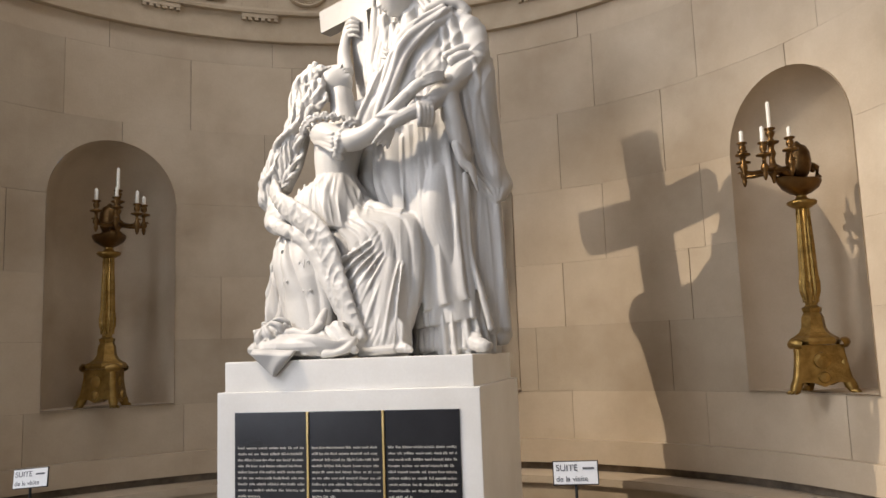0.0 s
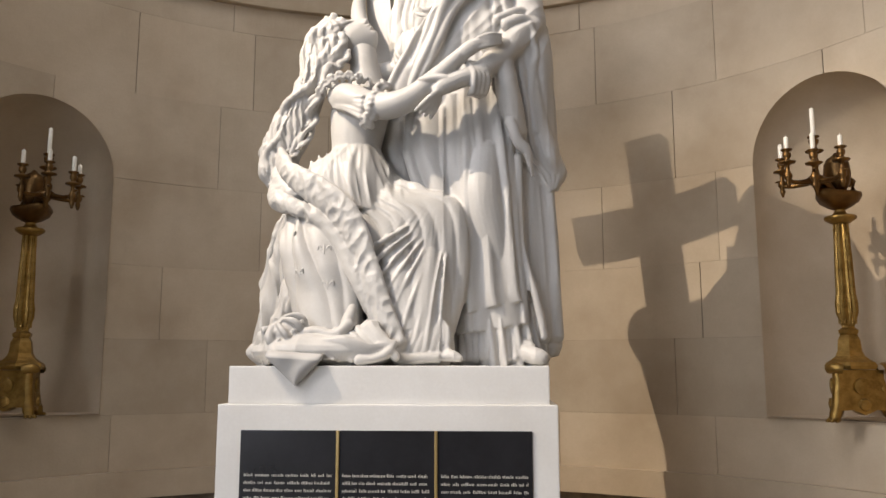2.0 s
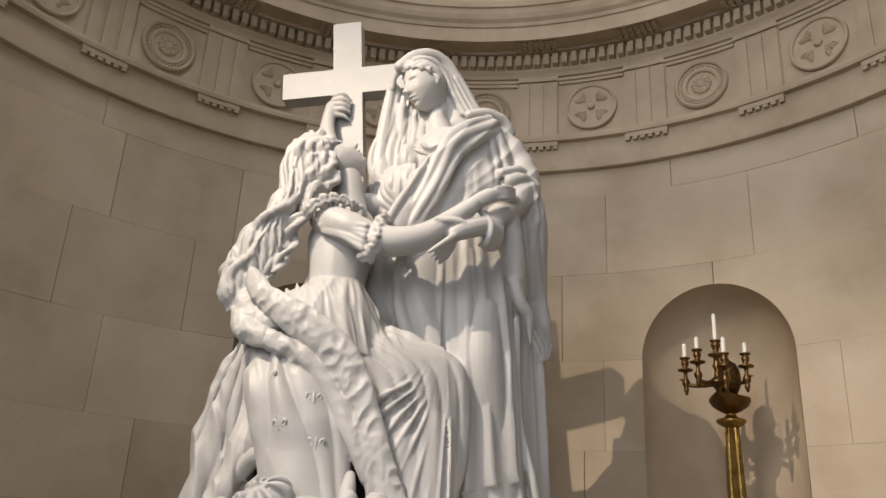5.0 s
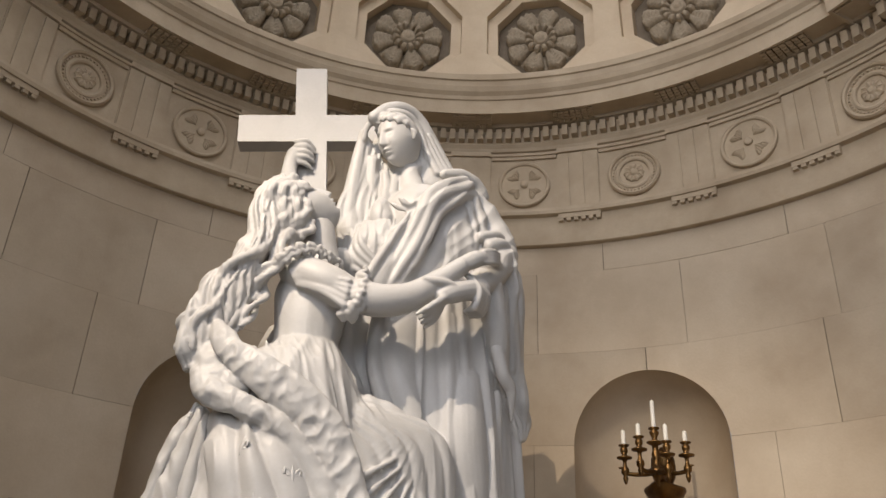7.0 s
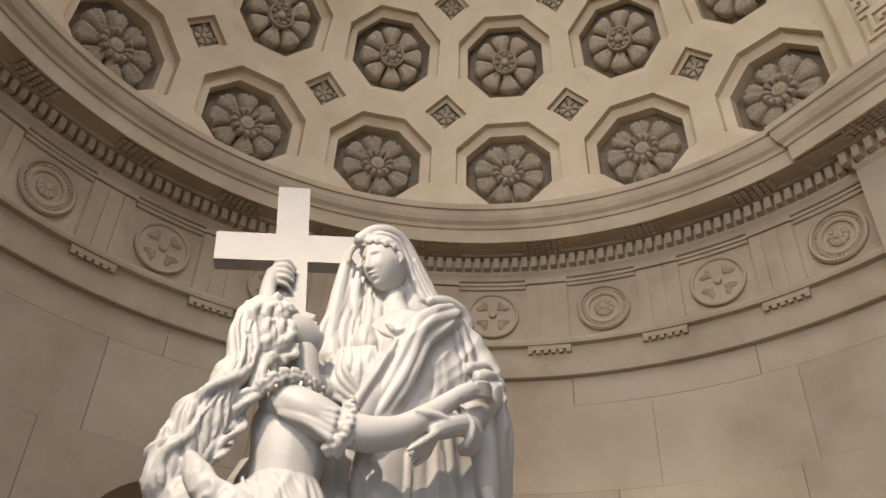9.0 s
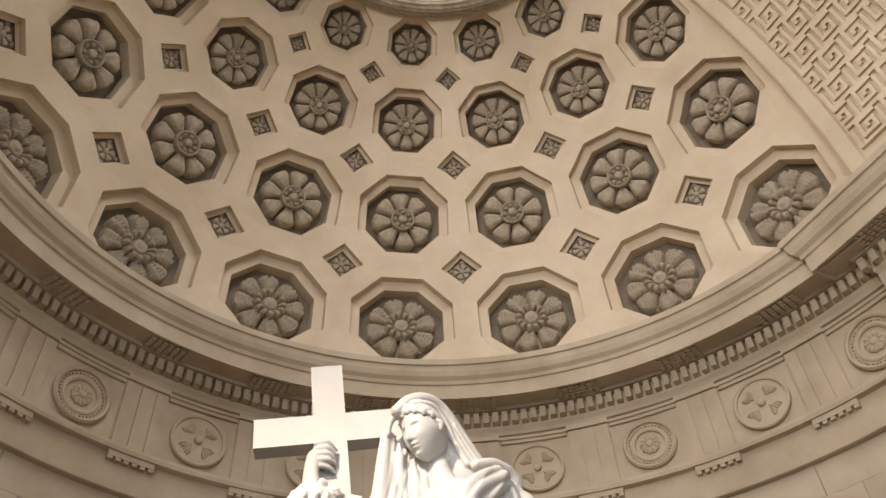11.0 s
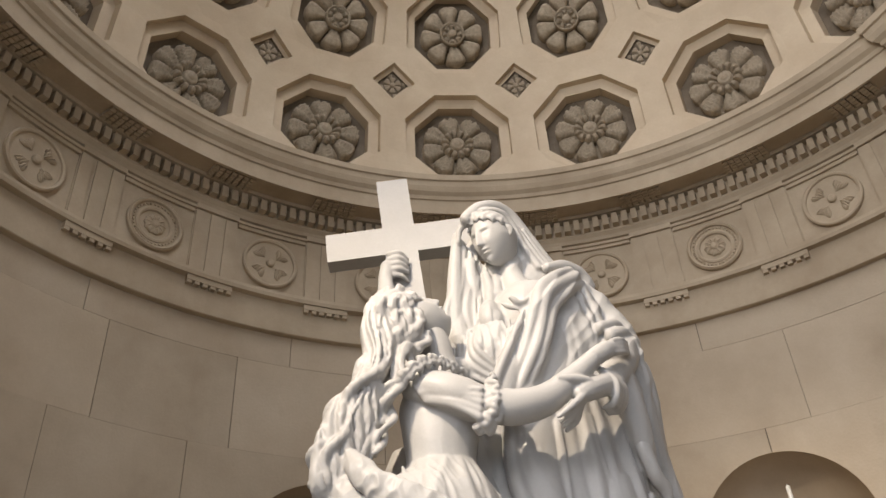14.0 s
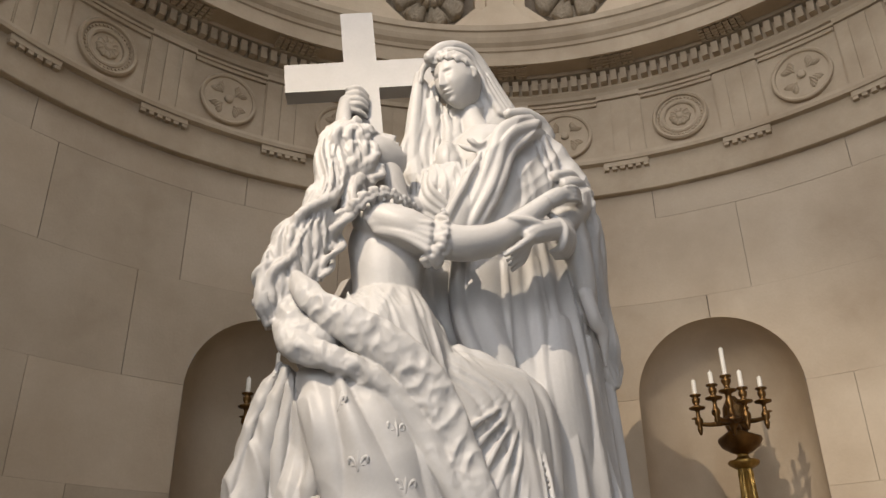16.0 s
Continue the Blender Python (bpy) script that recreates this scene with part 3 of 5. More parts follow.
for i in range(k):
    a0, a1 = 2 * math.pi * i / k, 2 * math.pi * (i + 1) / k
    n = len(hall_ceiling.v)
    for a in (a0, a1):
        q = max(abs(math.cos(a)), abs(math.sin(a)))
        hall_ceiling.v += [(2.2 * math.cos(a), -5.2 + 2.2 * math.sin(a), 11.2), (7 / q * math.cos(a), -5.2 + 6.3 / q * math.sin(a), 11.2)]
    hall_ceiling.f.append((n, n + 1, n + 3, n + 2))
tagged(hall_ceiling.ob("ceiling", PLASTER), "unseen plain hall ceiling with a round light", "ceiling", kind="structure")

# ---- the pedestal with its inscription ----


def bevel_box(name, x0, x1, y0, y1, z0, z1, material, parent, bev=0.006, label=""):
    bm = bmesh.new()
    bmesh.ops.create_cube(bm, size=1.0, matrix=Matrix.Translation(((x0 + x1) / 2, (y0 + y1) / 2, (z0 + z1) / 2)) @ Matrix.Diagonal((x1 - x0, y1 - y0, z1 - z0, 1)))
    if bev:
        bmesh.ops.bevel(bm, geom=bm.edges[:], offset=bev, segments=2, affect="EDGES", profile=0.7)
    me = bpy.data.meshes.new(name)
    bm.to_mesh(me)
    bm.free()
    me.materials.append(material)
    o = new(name, me)
    o.parent = parent
    if label:
        o["label"] = label
    return o


PX0, PX1, PY0, PY1 = -0.628, 0.756, 0.29, 1.50
pedestal = tagged(new("pedestal"), "tall white marble pedestal with a black inscribed slab in front", "pedestal")
bevel_box("die", PX0, PX1, PY0, PY1, 0.30, 1.59, BASE_STONE, pedestal, 0.006)
bevel_box("plinth_block", -0.59, 0.725, 0.302, 1.44, 1.59, 1.745, BASE_STONE, pedestal, 0.006)
bevel_box("foot", PX0 - 0.08, PX1 + 0.08, PY0 - 0.08, PY1 + 0.05, 0.0, 0.30, BASE_STONE, pedestal, 0.01)
bevel_box("slab", -0.526, 0.652, PY0 - 0.006, PY0 + 0.01, 0.62, 1.487, SLATE, pedestal, 0.002, "black polished inscription slab")
for x in (-0.126, 0.27):
    bevel_box("divider", x - 0.006, x + 0.006, PY0 - 0.014, PY0, 0.62, 1.487, BRASS, pedestal, 0.002, "thin gilt dividing strip")
rng = random.Random(11)
for c, (x0, x1) in enumerate(((-0.508, -0.146), (-0.106, 0.250), (0.290, 0.636))):
    g = Geo()
    z = 1.305
    for line in range(21):
        x = x0
        end = x1 if line % 9 != 8 else x0 + 0.12
        while x < end - 0.01:
            w = min(rng.uniform(0.018, 0.062), end - x)
            h = 0.0082
            u = x
            while u < x + w - 0.002:
                lw = rng.uniform(0.003, 0.0062)
                tall = h * rng.choice((1.0, 1.0, 1.0, 1.5))
                g.box(Matrix.Translation((u + lw / 2, PY0 - 0.0068, z)), lw * 0.62, 0.0012, tall)
                u += lw + 0.0012
            x += w + 0.008
        z -= 0.0295
    g.ob("inscription", LETTER, pedestal, "small pale lettering cut in lines", recalc=False)["kind"] = "stuff"


def sign(x, y, z, turn, lean):
    """A small card on a thin black stand."""
    thing = tagged(new("direction_sign"), "small white card with grey lettering on a thin black stand", "sign", "visit signs")
    thing.matrix_world = pose(x, y, 0, 0, 0, turn)
    o = bevel_box("card", -0.084, 0.084, -0.002, 0.002, -0.042, 0.042, PAPER, thing, 0.0)
    o.matrix_basis = pose(0, 0, z, -12, lean, 0)
    o2 = bevel_box("backing", -0.088, 0.088, 0.002, 0.006, -0.046, 0.046, IRON, thing, 0.0, "black backing plate")
    o2.matrix_basis = o.matrix_basis
    for text, tx, tz, size in (("SUITE", -0.076, 0.008, 0.034), ("de la visite", -0.076, -0.032, 0.029)):
        cu = bpy.data.curves.new("t", "FONT")
        cu.body, cu.size, cu.extrude = text, size, 0.0004
        tob = bpy.data.objects.new("t", cu)
        me = bpy.data.meshes.new_from_object(tob)
        bpy.data.objects.remove(tob)
        me.materials.append(INK)
        to = new("lettering", me)
        to.parent = thing
        to.matrix_basis = o.matrix_basis @ pose(tx, -0.003, tz, 90, 0, 0)
    b = bevel_box("underscore", 0.028, 0.072, -0.0035, -0.002, 0.012, 0.020, INK, thing, 0.0, "small unreadable word")
    b.matrix_basis = o.matrix_basis
    g = Geo()
    g.lathe([(0.006, 0.02), (0.006, z - 0.03)], None, 8)
    g.lathe([(0.12, 0.0), (0.12, 0.012), (0.02, 0.022), (0.0001, 0.022)], None, 20)
    g.ob("stand", IRON, thing, "thin black pole and foot")
    return thing


sign(1.24, -0.31, 1.275, 2, -1)
sign(-1.33, -0.2, 1.235, 8, -4)

# ---- candelabra in the niches ----


def candelabrum(az, turn):
    thing = tagged(new("candelabrum"), "tall gilt bronze candelabrum with white candles standing in a niche", "candelabrum", "candelabra of the niches")
    # three-sided foot with paws and scrolls
    for k in range(3):
        geo = Geo()
        m = Matrix.Rotation(2 * math.pi * k / 3 - math.pi / 2, 4, "Z")
        tube(geo, [m @ Vector(p) for p in ((0.200, 0, 0.016), (0.185, 0, 0.05), (0.165, 0, 0.09), (0.155, 0, 0.16), (0.140, 0, 0.24), (0.140, 0, 0.315))], [0.028, 0.036, 0.034, 0.030, 0.030, 0.032], 8)
        tube(geo, [m @ Vector(p) for p in ((0.15, -0.04, 0.32), (0.165, -0.02, 0.325), (0.17, 0, 0.33), (0.165, 0.02, 0.325), (0.15, 0.04, 0.32))], [0.03, 0.033, 0.034, 0.033, 0.03], 10)
        for d in (-0.3, 0, 0.3):
            tube(geo, [m @ Vector((0.19, 0.05 * d, 0.018)), m @ Vector((0.222, 0.09 * d, 0.014)), m @ Vector((0.232, 0.10 * d, 0.005))], [0.015, 0.013, 0.006], 6)
        geo.ob("leg", GOLD, thing, "gilt scrolled leg with a paw", smooth=True)
    for k in range(3):
        geo = Geo()
        t = 2 * math.pi * (k + 0.5) / 3 - math.pi / 2
        n = len(geo.v)
        m = Matrix.Rotation(t, 4, "Z")
        pan = [(-0.112, 0.315), (0.112, 0.315), (0.118, 0.2), (0.132, 0.07), (0.06, 0.075), (0.0, 0.045), (-0.06, 0.075), (-0.132, 0.07), (-0.118, 0.2)]
        geo.v += [m @ Vector((0.100 + (0.020 if z < 0.15 else 0), y * 1.15, z)) for y, z in pan] + [m @ Vector((0.060, y, z)) for y, z in pan]
        geo.f += [tuple(range(n, n + 9))] + [(n + i, n + (i + 1) % 9, n + 9 + (i + 1) % 9, n + 9 + i) for i in range(9)]
        geo.lathe([(0.052, 0), (0.05, 0.012), (0.03, 0.018), (0.0001, 0.02)], m @ Matrix.Translation((0.102, 0, 0.215)) @ Matrix.Rotation(radians(90), 4, "Y"), 14)
        geo.lathe([(0.04, 0), (0.032, 0.014), (0.0001, 0.02)], m @ Matrix.Translation((0.115, 0, 0.105)) @ Matrix.Rotation(radians(90), 4, "Y"), 10)
        geo.ob("foot_panel", GOLD, thing, "gilt foot panel with a shield boss", smooth=False)
    geo = Geo()
    geo.lathe([(0.0001, 0.315), (0.15, 0.318), (0.16, 0.34), (0.148, 0.36), (0.115, 0.378), (0.09, 0.40), (0.075, 0.43), (0.068, 0.50), (0.052, 0.53), (0.06, 0.545), (0.062, 0.56), (0.04, 0.575), (0.036, 0.60)], None, 6)
    geo.ob("socle", GOLD, thing)
    geo = Geo()
    seg = 28
    rows = []
    for r, z in ((0.030, 0.58), (0.044, 0.62), (0.056, 0.67), (0.058, 0.73), (0.050, 0.79), (0.048, 0.90), (0.045, 1.02), (0.040, 1.15), (0.036, 1.23), (0.040, 1.25)):
        rows.append([(r * (1 + (0.10 if i % 2 else -0.05)) * math.cos(2 * math.pi * i / seg), r * (1 + (0.10 if i % 2 else -0.05)) * math.sin(2 * math.pi * i / seg), z) for i in range(seg)])
    geo.grid(rows, close_u=True)
    geo.ob("fluted_shaft", GOLD, thing, "fluted gilt shaft with leaf sheaths", smooth=False)
    for k in range(8):
        geo = Geo()
        leaf(geo, Matrix.Rotation(2 * math.pi * k / 8, 4, "Z") @ Matrix.Translation((0.050, 0, 0.60)) @ Matrix.Rotation(radians(-86), 4, "Y"), 0, 0.17, 0.026, 0.016, 0.02, 1)
        geo.ob("leaf", GOLD, thing)
        geo = Geo()
        leaf(geo, Matrix.Rotation(2 * math.pi * k / 8, 4, "Z") @ Matrix.Translation((0.044, 0, 1.13)) @ Matrix.Rotation(radians(-86), 4, "Y"), 0, 0.12, 0.02, 0.014, 0.03, 1)
        geo.ob("leaf", GOLD, thing)
    geo = Geo()
    geo.lathe([(0.042, 1.235), (0.060, 1.245), (0.085, 1.262), (0.092, 1.275), (0.086, 1.286), (0.05, 1.292), (0.034, 1.31), (0.03, 1.325), (0.05, 1.335)], None, 20)
    geo.ob("collar", GOLD, thing, "gilt collar disc", smooth=True)
    # the lamp: a boat-shaped bowl whose spout points into the room, and an urn on it
    geo = Geo()
    rows = []
    for r, z in ((0.03, 1.325), (0.07, 1.345), (0.11, 1.375), (0.128, 1.41), (0.126, 1.428), (0.108, 1.432), (0.06, 1.428)):
        rows.append([(r * math.cos(2 * math.pi * k / 28), r * math.sin(2 * math.pi * k / 28) * (1.0 if k < 14 else 1.0 + 0.55 * (r / 0.128) * math.sin(math.pi * (k - 14) / 14) ** 6), z + (0.02 * (r / 0.128) ** 2 * math.sin(math.pi * (k - 14) / 14) ** 6 if k > 14 else 0)) for k in range(28)])
    geo.grid(rows, close_u=True)
    geo.ob("bowl", BRONZE, thing, "dark bronze boat-shaped lamp bowl", smooth=True)
    geo = Geo()
    geo.lathe([(0.03, 1.42), (0.034, 1.445), (0.052, 1.462), (0.07, 1.50), (0.078, 1.56), (0.072, 1.625), (0.052, 1.665), (0.026, 1.68), (0.012, 1.70), (0.0001, 1.705)], None, 18)
    geo.ob("urn", BRONZE, thing, "dark bronze urn", smooth=True)
    geo = Geo()
    tube(geo, [(0, 0.07, 1.44), (0, 0.13, 1.43), (0, 0.165, 1.47), (0, 0.155, 1.53), (0, 0.12, 1.545), (0, 0.105, 1.515), (0, 0.125, 1.50)], [0.02, 0.022, 0.022, 0.024, 0.022, 0.016, 0.012], 8)
    geo.ob("scroll_handle", BRONZE, thing, smooth=True)
    geo = Geo()
    tube(geo, [(0, -0.08, 1.445), (0, -0.13, 1.470), (0, -0.18, 1.488), (0, -0.22, 1.487)], [0.030, 0.034, 0.026, 0.024], 10)
    geo.lathe([(0.0001, 1.395), (0.007, 1.40), (0.016, 1.44), (0.03, 1.462), (0.05, 1.475), (0.06, 1.50), (0.04, 1.515), (0.022, 1.53), (0.016, 1.57), (0.028, 1.60), (0.018, 1.63), (0.020, 1.66), (0.05, 1.674), (0.052, 1.682), (0.02, 1.69), (0.016, 1.71), (0.028, 1.735), (0.030, 1.75), (0.016, 1.757), (0.034, 1.768), (0.034, 1.776), (0.018, 1.78)], Matrix.Translation((0, -0.22, 0)), 14)
    geo.ob("lamp_spout", BRONZE, thing, "bronze spout with turned candle stem", smooth=True)
    spots = [(0, -0.22, 1.775, 0.185)]
    for k, deg in enumerate((-69, -19, 30, 78)):
        t = radians(deg)
        dx, dy = math.sin(t), -math.cos(t)
        low = 0.022 * math.sin(k * 2.1)
        g = Geo()
        tube(g, [(dx * r * 0.856, dy * r * 0.856 - 0.22, z) for r, z in ((0.03, 1.488), (0.09, 1.476), (0.15, 1.470), (0.20, 1.474), (0.222, 1.49), (0.222, 1.53))], [0.022, 0.018, 0.014, 0.014, 0.014, 0.012], 8)
        tube(g, [(dx * r * 0.856, dy * r * 0.856 - 0.22, z) for r, z in ((0.222, 1.50), (0.25, 1.512), (0.268, 1.508))], [0.007, 0.009, 0.004], 6)
        g.lathe([(0.0001, 1.405), (0.007, 1.41), (0.017, 1.445), (0.012, 1.46), (0.024, 1.478), (0.024, 1.50), (0.013, 1.52), (0.011, 1.55), (0.018, 1.563), (0.046, 1.570), (0.048, 1.579), (0.022, 1.588), (0.014, 1.597), (0.023, 1.612), (0.024, 1.634), (0.015, 1.642), (0.033, 1.652), (0.033, 1.659), (0.018, 1.664)], Matrix.Translation((dx * 0.19, dy * 0.19 - 0.22, low)), 12)
        g.ob("arm", BRONZE, thing, "bronze arm with drip pan and socket", smooth=True)
        spots.append((dx * 0.19, dy * 0.19 - 0.22, 1.655 + low, (0.100, 0.085, 0.11, 0.075)[k]))
    for x, y, z, h in spots:
        g = Geo()
        g.lathe([(0.0135, z), (0.0128, z + h - 0.006), (0.008, z + h), (0.0001, z + h)], Matrix.Translation((x, y, 0)), 12)
        g.lathe([(0.0015, z + h), (0.001, z + h + 0.012), (0.0001, z + h + 0.012)], Matrix.Translation((x, y, 0)), 5)
        g.ob("candle", WAX, thing, "white candle", smooth=True)
    thing.matrix_world = Matrix.Translation(polar(3.22, az, SILL)) @ Matrix.Rotation(-radians(az) + turn, 4, "Z") @ Matrix.Diagonal((1, 1, 0.94, 1))
    return thing


candelabrum(-51.7, 0.0)
candelabrum(0.5, 0.0)
candelabrum(53.0, 0.0)

# ---- the statue: carved volumes, gathered into one mesh ----
sculpt = Geo()
srng = random.Random(21)


def spline(pts, n):
    """A smooth curve through pts."""
    pts = [Vector(p) for p in pts]
    if len(pts) == 1:
        return pts
    q = [pts[0] * 2 - pts[1]] + pts + [pts[-1] * 2 - pts[-2]]
    out = []
    for i in range(len(pts) - 1):
        a, b, c, d = q[i:i + 4]
        for k in range(n):
            t = k / n
            out.append(0.5 * (2 * b + (c - a) * t + (2 * a - 5 * b + 4 * c - d) * t * t + (3 * b - a - 3 * c + d) * t ** 3))
    return out + [pts[-1]]


def roll(pts, radii, flat=1.0, n=6, seg=12, wave=0.0, turns=0.0, phase=0.0):
    """A closed, rounded roll of stone along pts. flat < 1 thins it towards the viewer; wave makes it wind."""
    if max(radii) > 0.05:
        seg, n = 30, 10
    c = spline(pts, n)
    rr = spline([(r, 0, 0) for r in radii], n)
    rows = []
    m = len(c)
    view = Vector((0.25, 0.93, 0.25)).normalized()
    for i, p in enumerate(c):
        d = (c[min(i + 1, m - 1)] - c[max(i - 1, 0)]).normalized()
        side = d.cross(view)
        side = side.normalized() if side.length > 1e-3 else Vector((1, 0, 0))
        dep = side.cross(d).normalized()
        r = max(0.002, rr[min(i, len(rr) - 1)].x)
        r = r if r < 0.022 else 0.022 + (r - 0.022) * 0.86
        ph = phase + turns * 2 * math.pi * i / max(1, m - 1)
        q = p + side * wave * math.sin(ph) + dep * wave * 0.7 * math.cos(ph)
        rows.append([q + r * (math.cos(2 * math.pi * k / seg) * side + flat * math.sin(2 * math.pi * k / seg) * dep) for k in range(seg)])
    for end in (0, -1):
        ctr = sum(rows[end], Vector()) / seg
        dd = (c[0] - c[1]).normalized() if end == 0 else (c[-1] - c[-2]).normalized()
        r = (rows[end][0] - ctr).length
        ring = [ctr + (v - ctr) * 0.7 + dd * r * 0.6 * flat for v in rows[end]]
        tip = [ctr + (v - ctr) * 0.02 + dd * r * 0.85 * flat for v in rows[end]]
        if end == 0:
            rows = [tip, ring] + rows
        else:
            rows = rows + [ring, tip]
    sculpt.grid(rows, close_u=True)
    n0 = len(sculpt.v)
    w = len(rows[0])
    h = len(rows)
    sculpt.f.append(tuple(n0 - h * w + k for k in range(w))[::-1])
    sculpt.f.append(tuple(n0 - w + k for k in range(w)))


def ball(c, rx, ry, rz, tilt=0.0):
    rows = []
    m = Matrix.Translation(c) @ Matrix.Rotation(tilt, 4, "Y")
    for i in range(1, 12):
        t = math.pi * i / 12
        rows.append([m @ Vector((rx * math.sin(t) * math.cos(2 * math.pi * k / 20), ry * math.sin(t) * math.sin(2 * math.pi * k / 20), -rz * math.cos(t))) for k in range(20)])
    sculpt.grid(rows, close_u=True)
    n0 = len(sculpt.v)
    sculpt.f.append(tuple(n0 - 220 + k for k in range(20))[::-1])
    sculpt.f.append(tuple(n0 - 20 + k for k in range(20)))


def loft(secs, amp, count, seed, steps=8, sway=0.25, hem=0.0):
    """A draped body through sections (centre, rx, ry, share of the folds)."""
    seg = 120
    r = random.Random(seed)
    ridges = sorted((2 * math.pi * (k + r.uniform(-0.3, 0.3)) / count, r.uniform(0.5, 1.0), r.uniform(0.06, 0.13), r.uniform(-1, 1)) for k in range(count))
    cs = spline([s[0] for s in secs], steps)
    rs = spline([(s[1], s[2], s[3]) for s in secs], steps)
    rows = []
    m = len(cs)
    for i, (c, q) in enumerate(zip(cs, rs)):
        row = []
        for k in range(seg):
            t = 2 * math.pi * k / seg
            f = 0.0
            for a, s, w, sw in ridges:
                d = (t - a - sway * sw * i / m + math.pi) % (2 * math.pi) - math.pi
                f = max(f, s * math.exp(-(d / w) ** 2))
            g = 1 + amp * q.z * (f - 0.4)
            row.append(Vector((c.x + q.x * g * math.cos(t), c.y + q.y * g * math.sin(t), c.z + hem * (math.cos(t + 0.5) + 0.25) * max(0.0, 1 - i / steps))))
        rows.append(row)
    sculpt.grid(rows, close_u=True)
    n0 = len(sculpt.v)
    sculpt.f.append(tuple(n0 - m * seg + k for k in range(seg))[::-1])
    sculpt.f.append(tuple(n0 - seg + k for k in range(seg)))


def cloth(lines, n, amp, bulge=0.0, seed=1, sway=0.0, waves=0.0, thick=0.05):
    """A thick sheet of cloth through cross-lines, with n round folds parted by sharp valleys running along it."""
    r = random.Random(seed)
    a, b = spline([q[0] for q in lines], 10), spline([q[1] for q in lines], 10)
    cuts = [0.0]
    for k in range(n):
        cuts.append(cuts[-1] + r.uniform(0.55, 1.45))
    cuts = [c / cuts[-1] for c in cuts]
    tall = [r.uniform(0.45, 1.0) for k in range(n)]
    lean = [r.uniform(-1, 1) for k in range(n + 1)]
    toward = Vector((-0.25, -0.93, -0.2)).normalized()
    width = max(28, 10 * n)
    rows = []
    m = len(a)
    for i in range(m):
        u = i / (m - 1)
        edge = [min(1.0, max(0.0, c + (sway * lean[k] * (u - 0.4) + waves * math.sin(2 * math.pi * (2.6 * u) + 1.3 * k)) / n * (0 < k < n))) for k, c in enumerate(cuts)]
        front, back = [], []
        for j in range(width + 1):
            w = j / width
            k = max(q for q in range(n) if edge[q] <= w + 1e-9)
            f = min(1.0, max(0.0, (w - edge[k]) / max(1e-4, edge[k + 1] - edge[k])))
            fade = 0.55 + 0.45 * math.sin(math.pi * min(1, 0.25 + u))
            d = amp * tall[k] * fade * math.sin(math.pi * f) ** 0.75 + bulge * 4 * w * (1 - w)
            p = a[i].lerp(b[i], w)
            front.append(p + toward * d)
            back.append(p - toward * thick)
        rows.append(front + back[::-1])
    sculpt.grid(rows, close_u=True)
    n0, wide = len(sculpt.v), len(rows[0])
    sculpt.f.append(tuple(n0 - m * wide + k for k in range(wide))[::-1])
    sculpt.f.append(tuple(n0 - wide + k for k in range(wide)))


def folds(top_a, top_b, low_a, low_b, n, r0, r1, bow=0.0, seed=1, flat=1.0):
    """n ridges of cloth between two lines."""
    r = random.Random(seed)
    for k in range(n):
        u = (k + r.uniform(-0.2, 0.2)) / max(1, n - 1)
        a = Vector(top_a).lerp(Vector(top_b), u)
        b = Vector(low_a).lerp(Vector(low_b), min(1, max(0, u + r.uniform(-0.05, 0.05))))
        mid = (a + b) / 2 + Vector((r.uniform(-0.01, 0.01), -bow, r.uniform(-0.01, 0.01)))
        s = r.uniform(0.75, 1.25)
        roll([a, mid, b], [r0 * s, (r0 + r1) / 2 * s, r1 * s], flat, 8, 9)


def locks(path, n, spread, r, wave, seed, turns=2.0):
    """Wavy locks of hair along a path."""
    q = random.Random(seed)
    for k in range(n):
        off = Vector((q.uniform(-1, 1), q.uniform(-1, 0.6), q.uniform(-1, 1))) * spread
        pts = [Vector(p) + off * (0.7 + 0.5 * i / len(path)) + Vector((q.uniform(-1, 1), q.uniform(-1, 1), q.uniform(-1, 1))) * spread * 0.25 for i, p in enumerate(path)]
        roll(pts, [r * 0.9] + [r * q.uniform(0.8, 1.2)] * (len(path) - 2) + [r * 0.45], 0.9, 7, 8, wave, turns + q.uniform(-0.5, 0.8), q.uniform(0, 6))


def ruffle(pts, amp, r, waves):
    c = spline(pts, 14)
    m = len(c)
    out = []
    for i, p in enumerate(c):
        d = (c[min(i + 1, m - 1)] - c[max(i - 1, 0)]).normalized()
        s = d.cross(Vector((0.2, 1, 0.2))).normalized()
        out.append(p + s * amp * math.sin(2 * math.pi * waves * i / m) + Vector((0, -1, 0)) * amp * 0.8 * math.cos(4 * math.pi * waves * i / m))
    roll(out, [r] * len(out), 1.0, 2, 7)


heads = Geo()


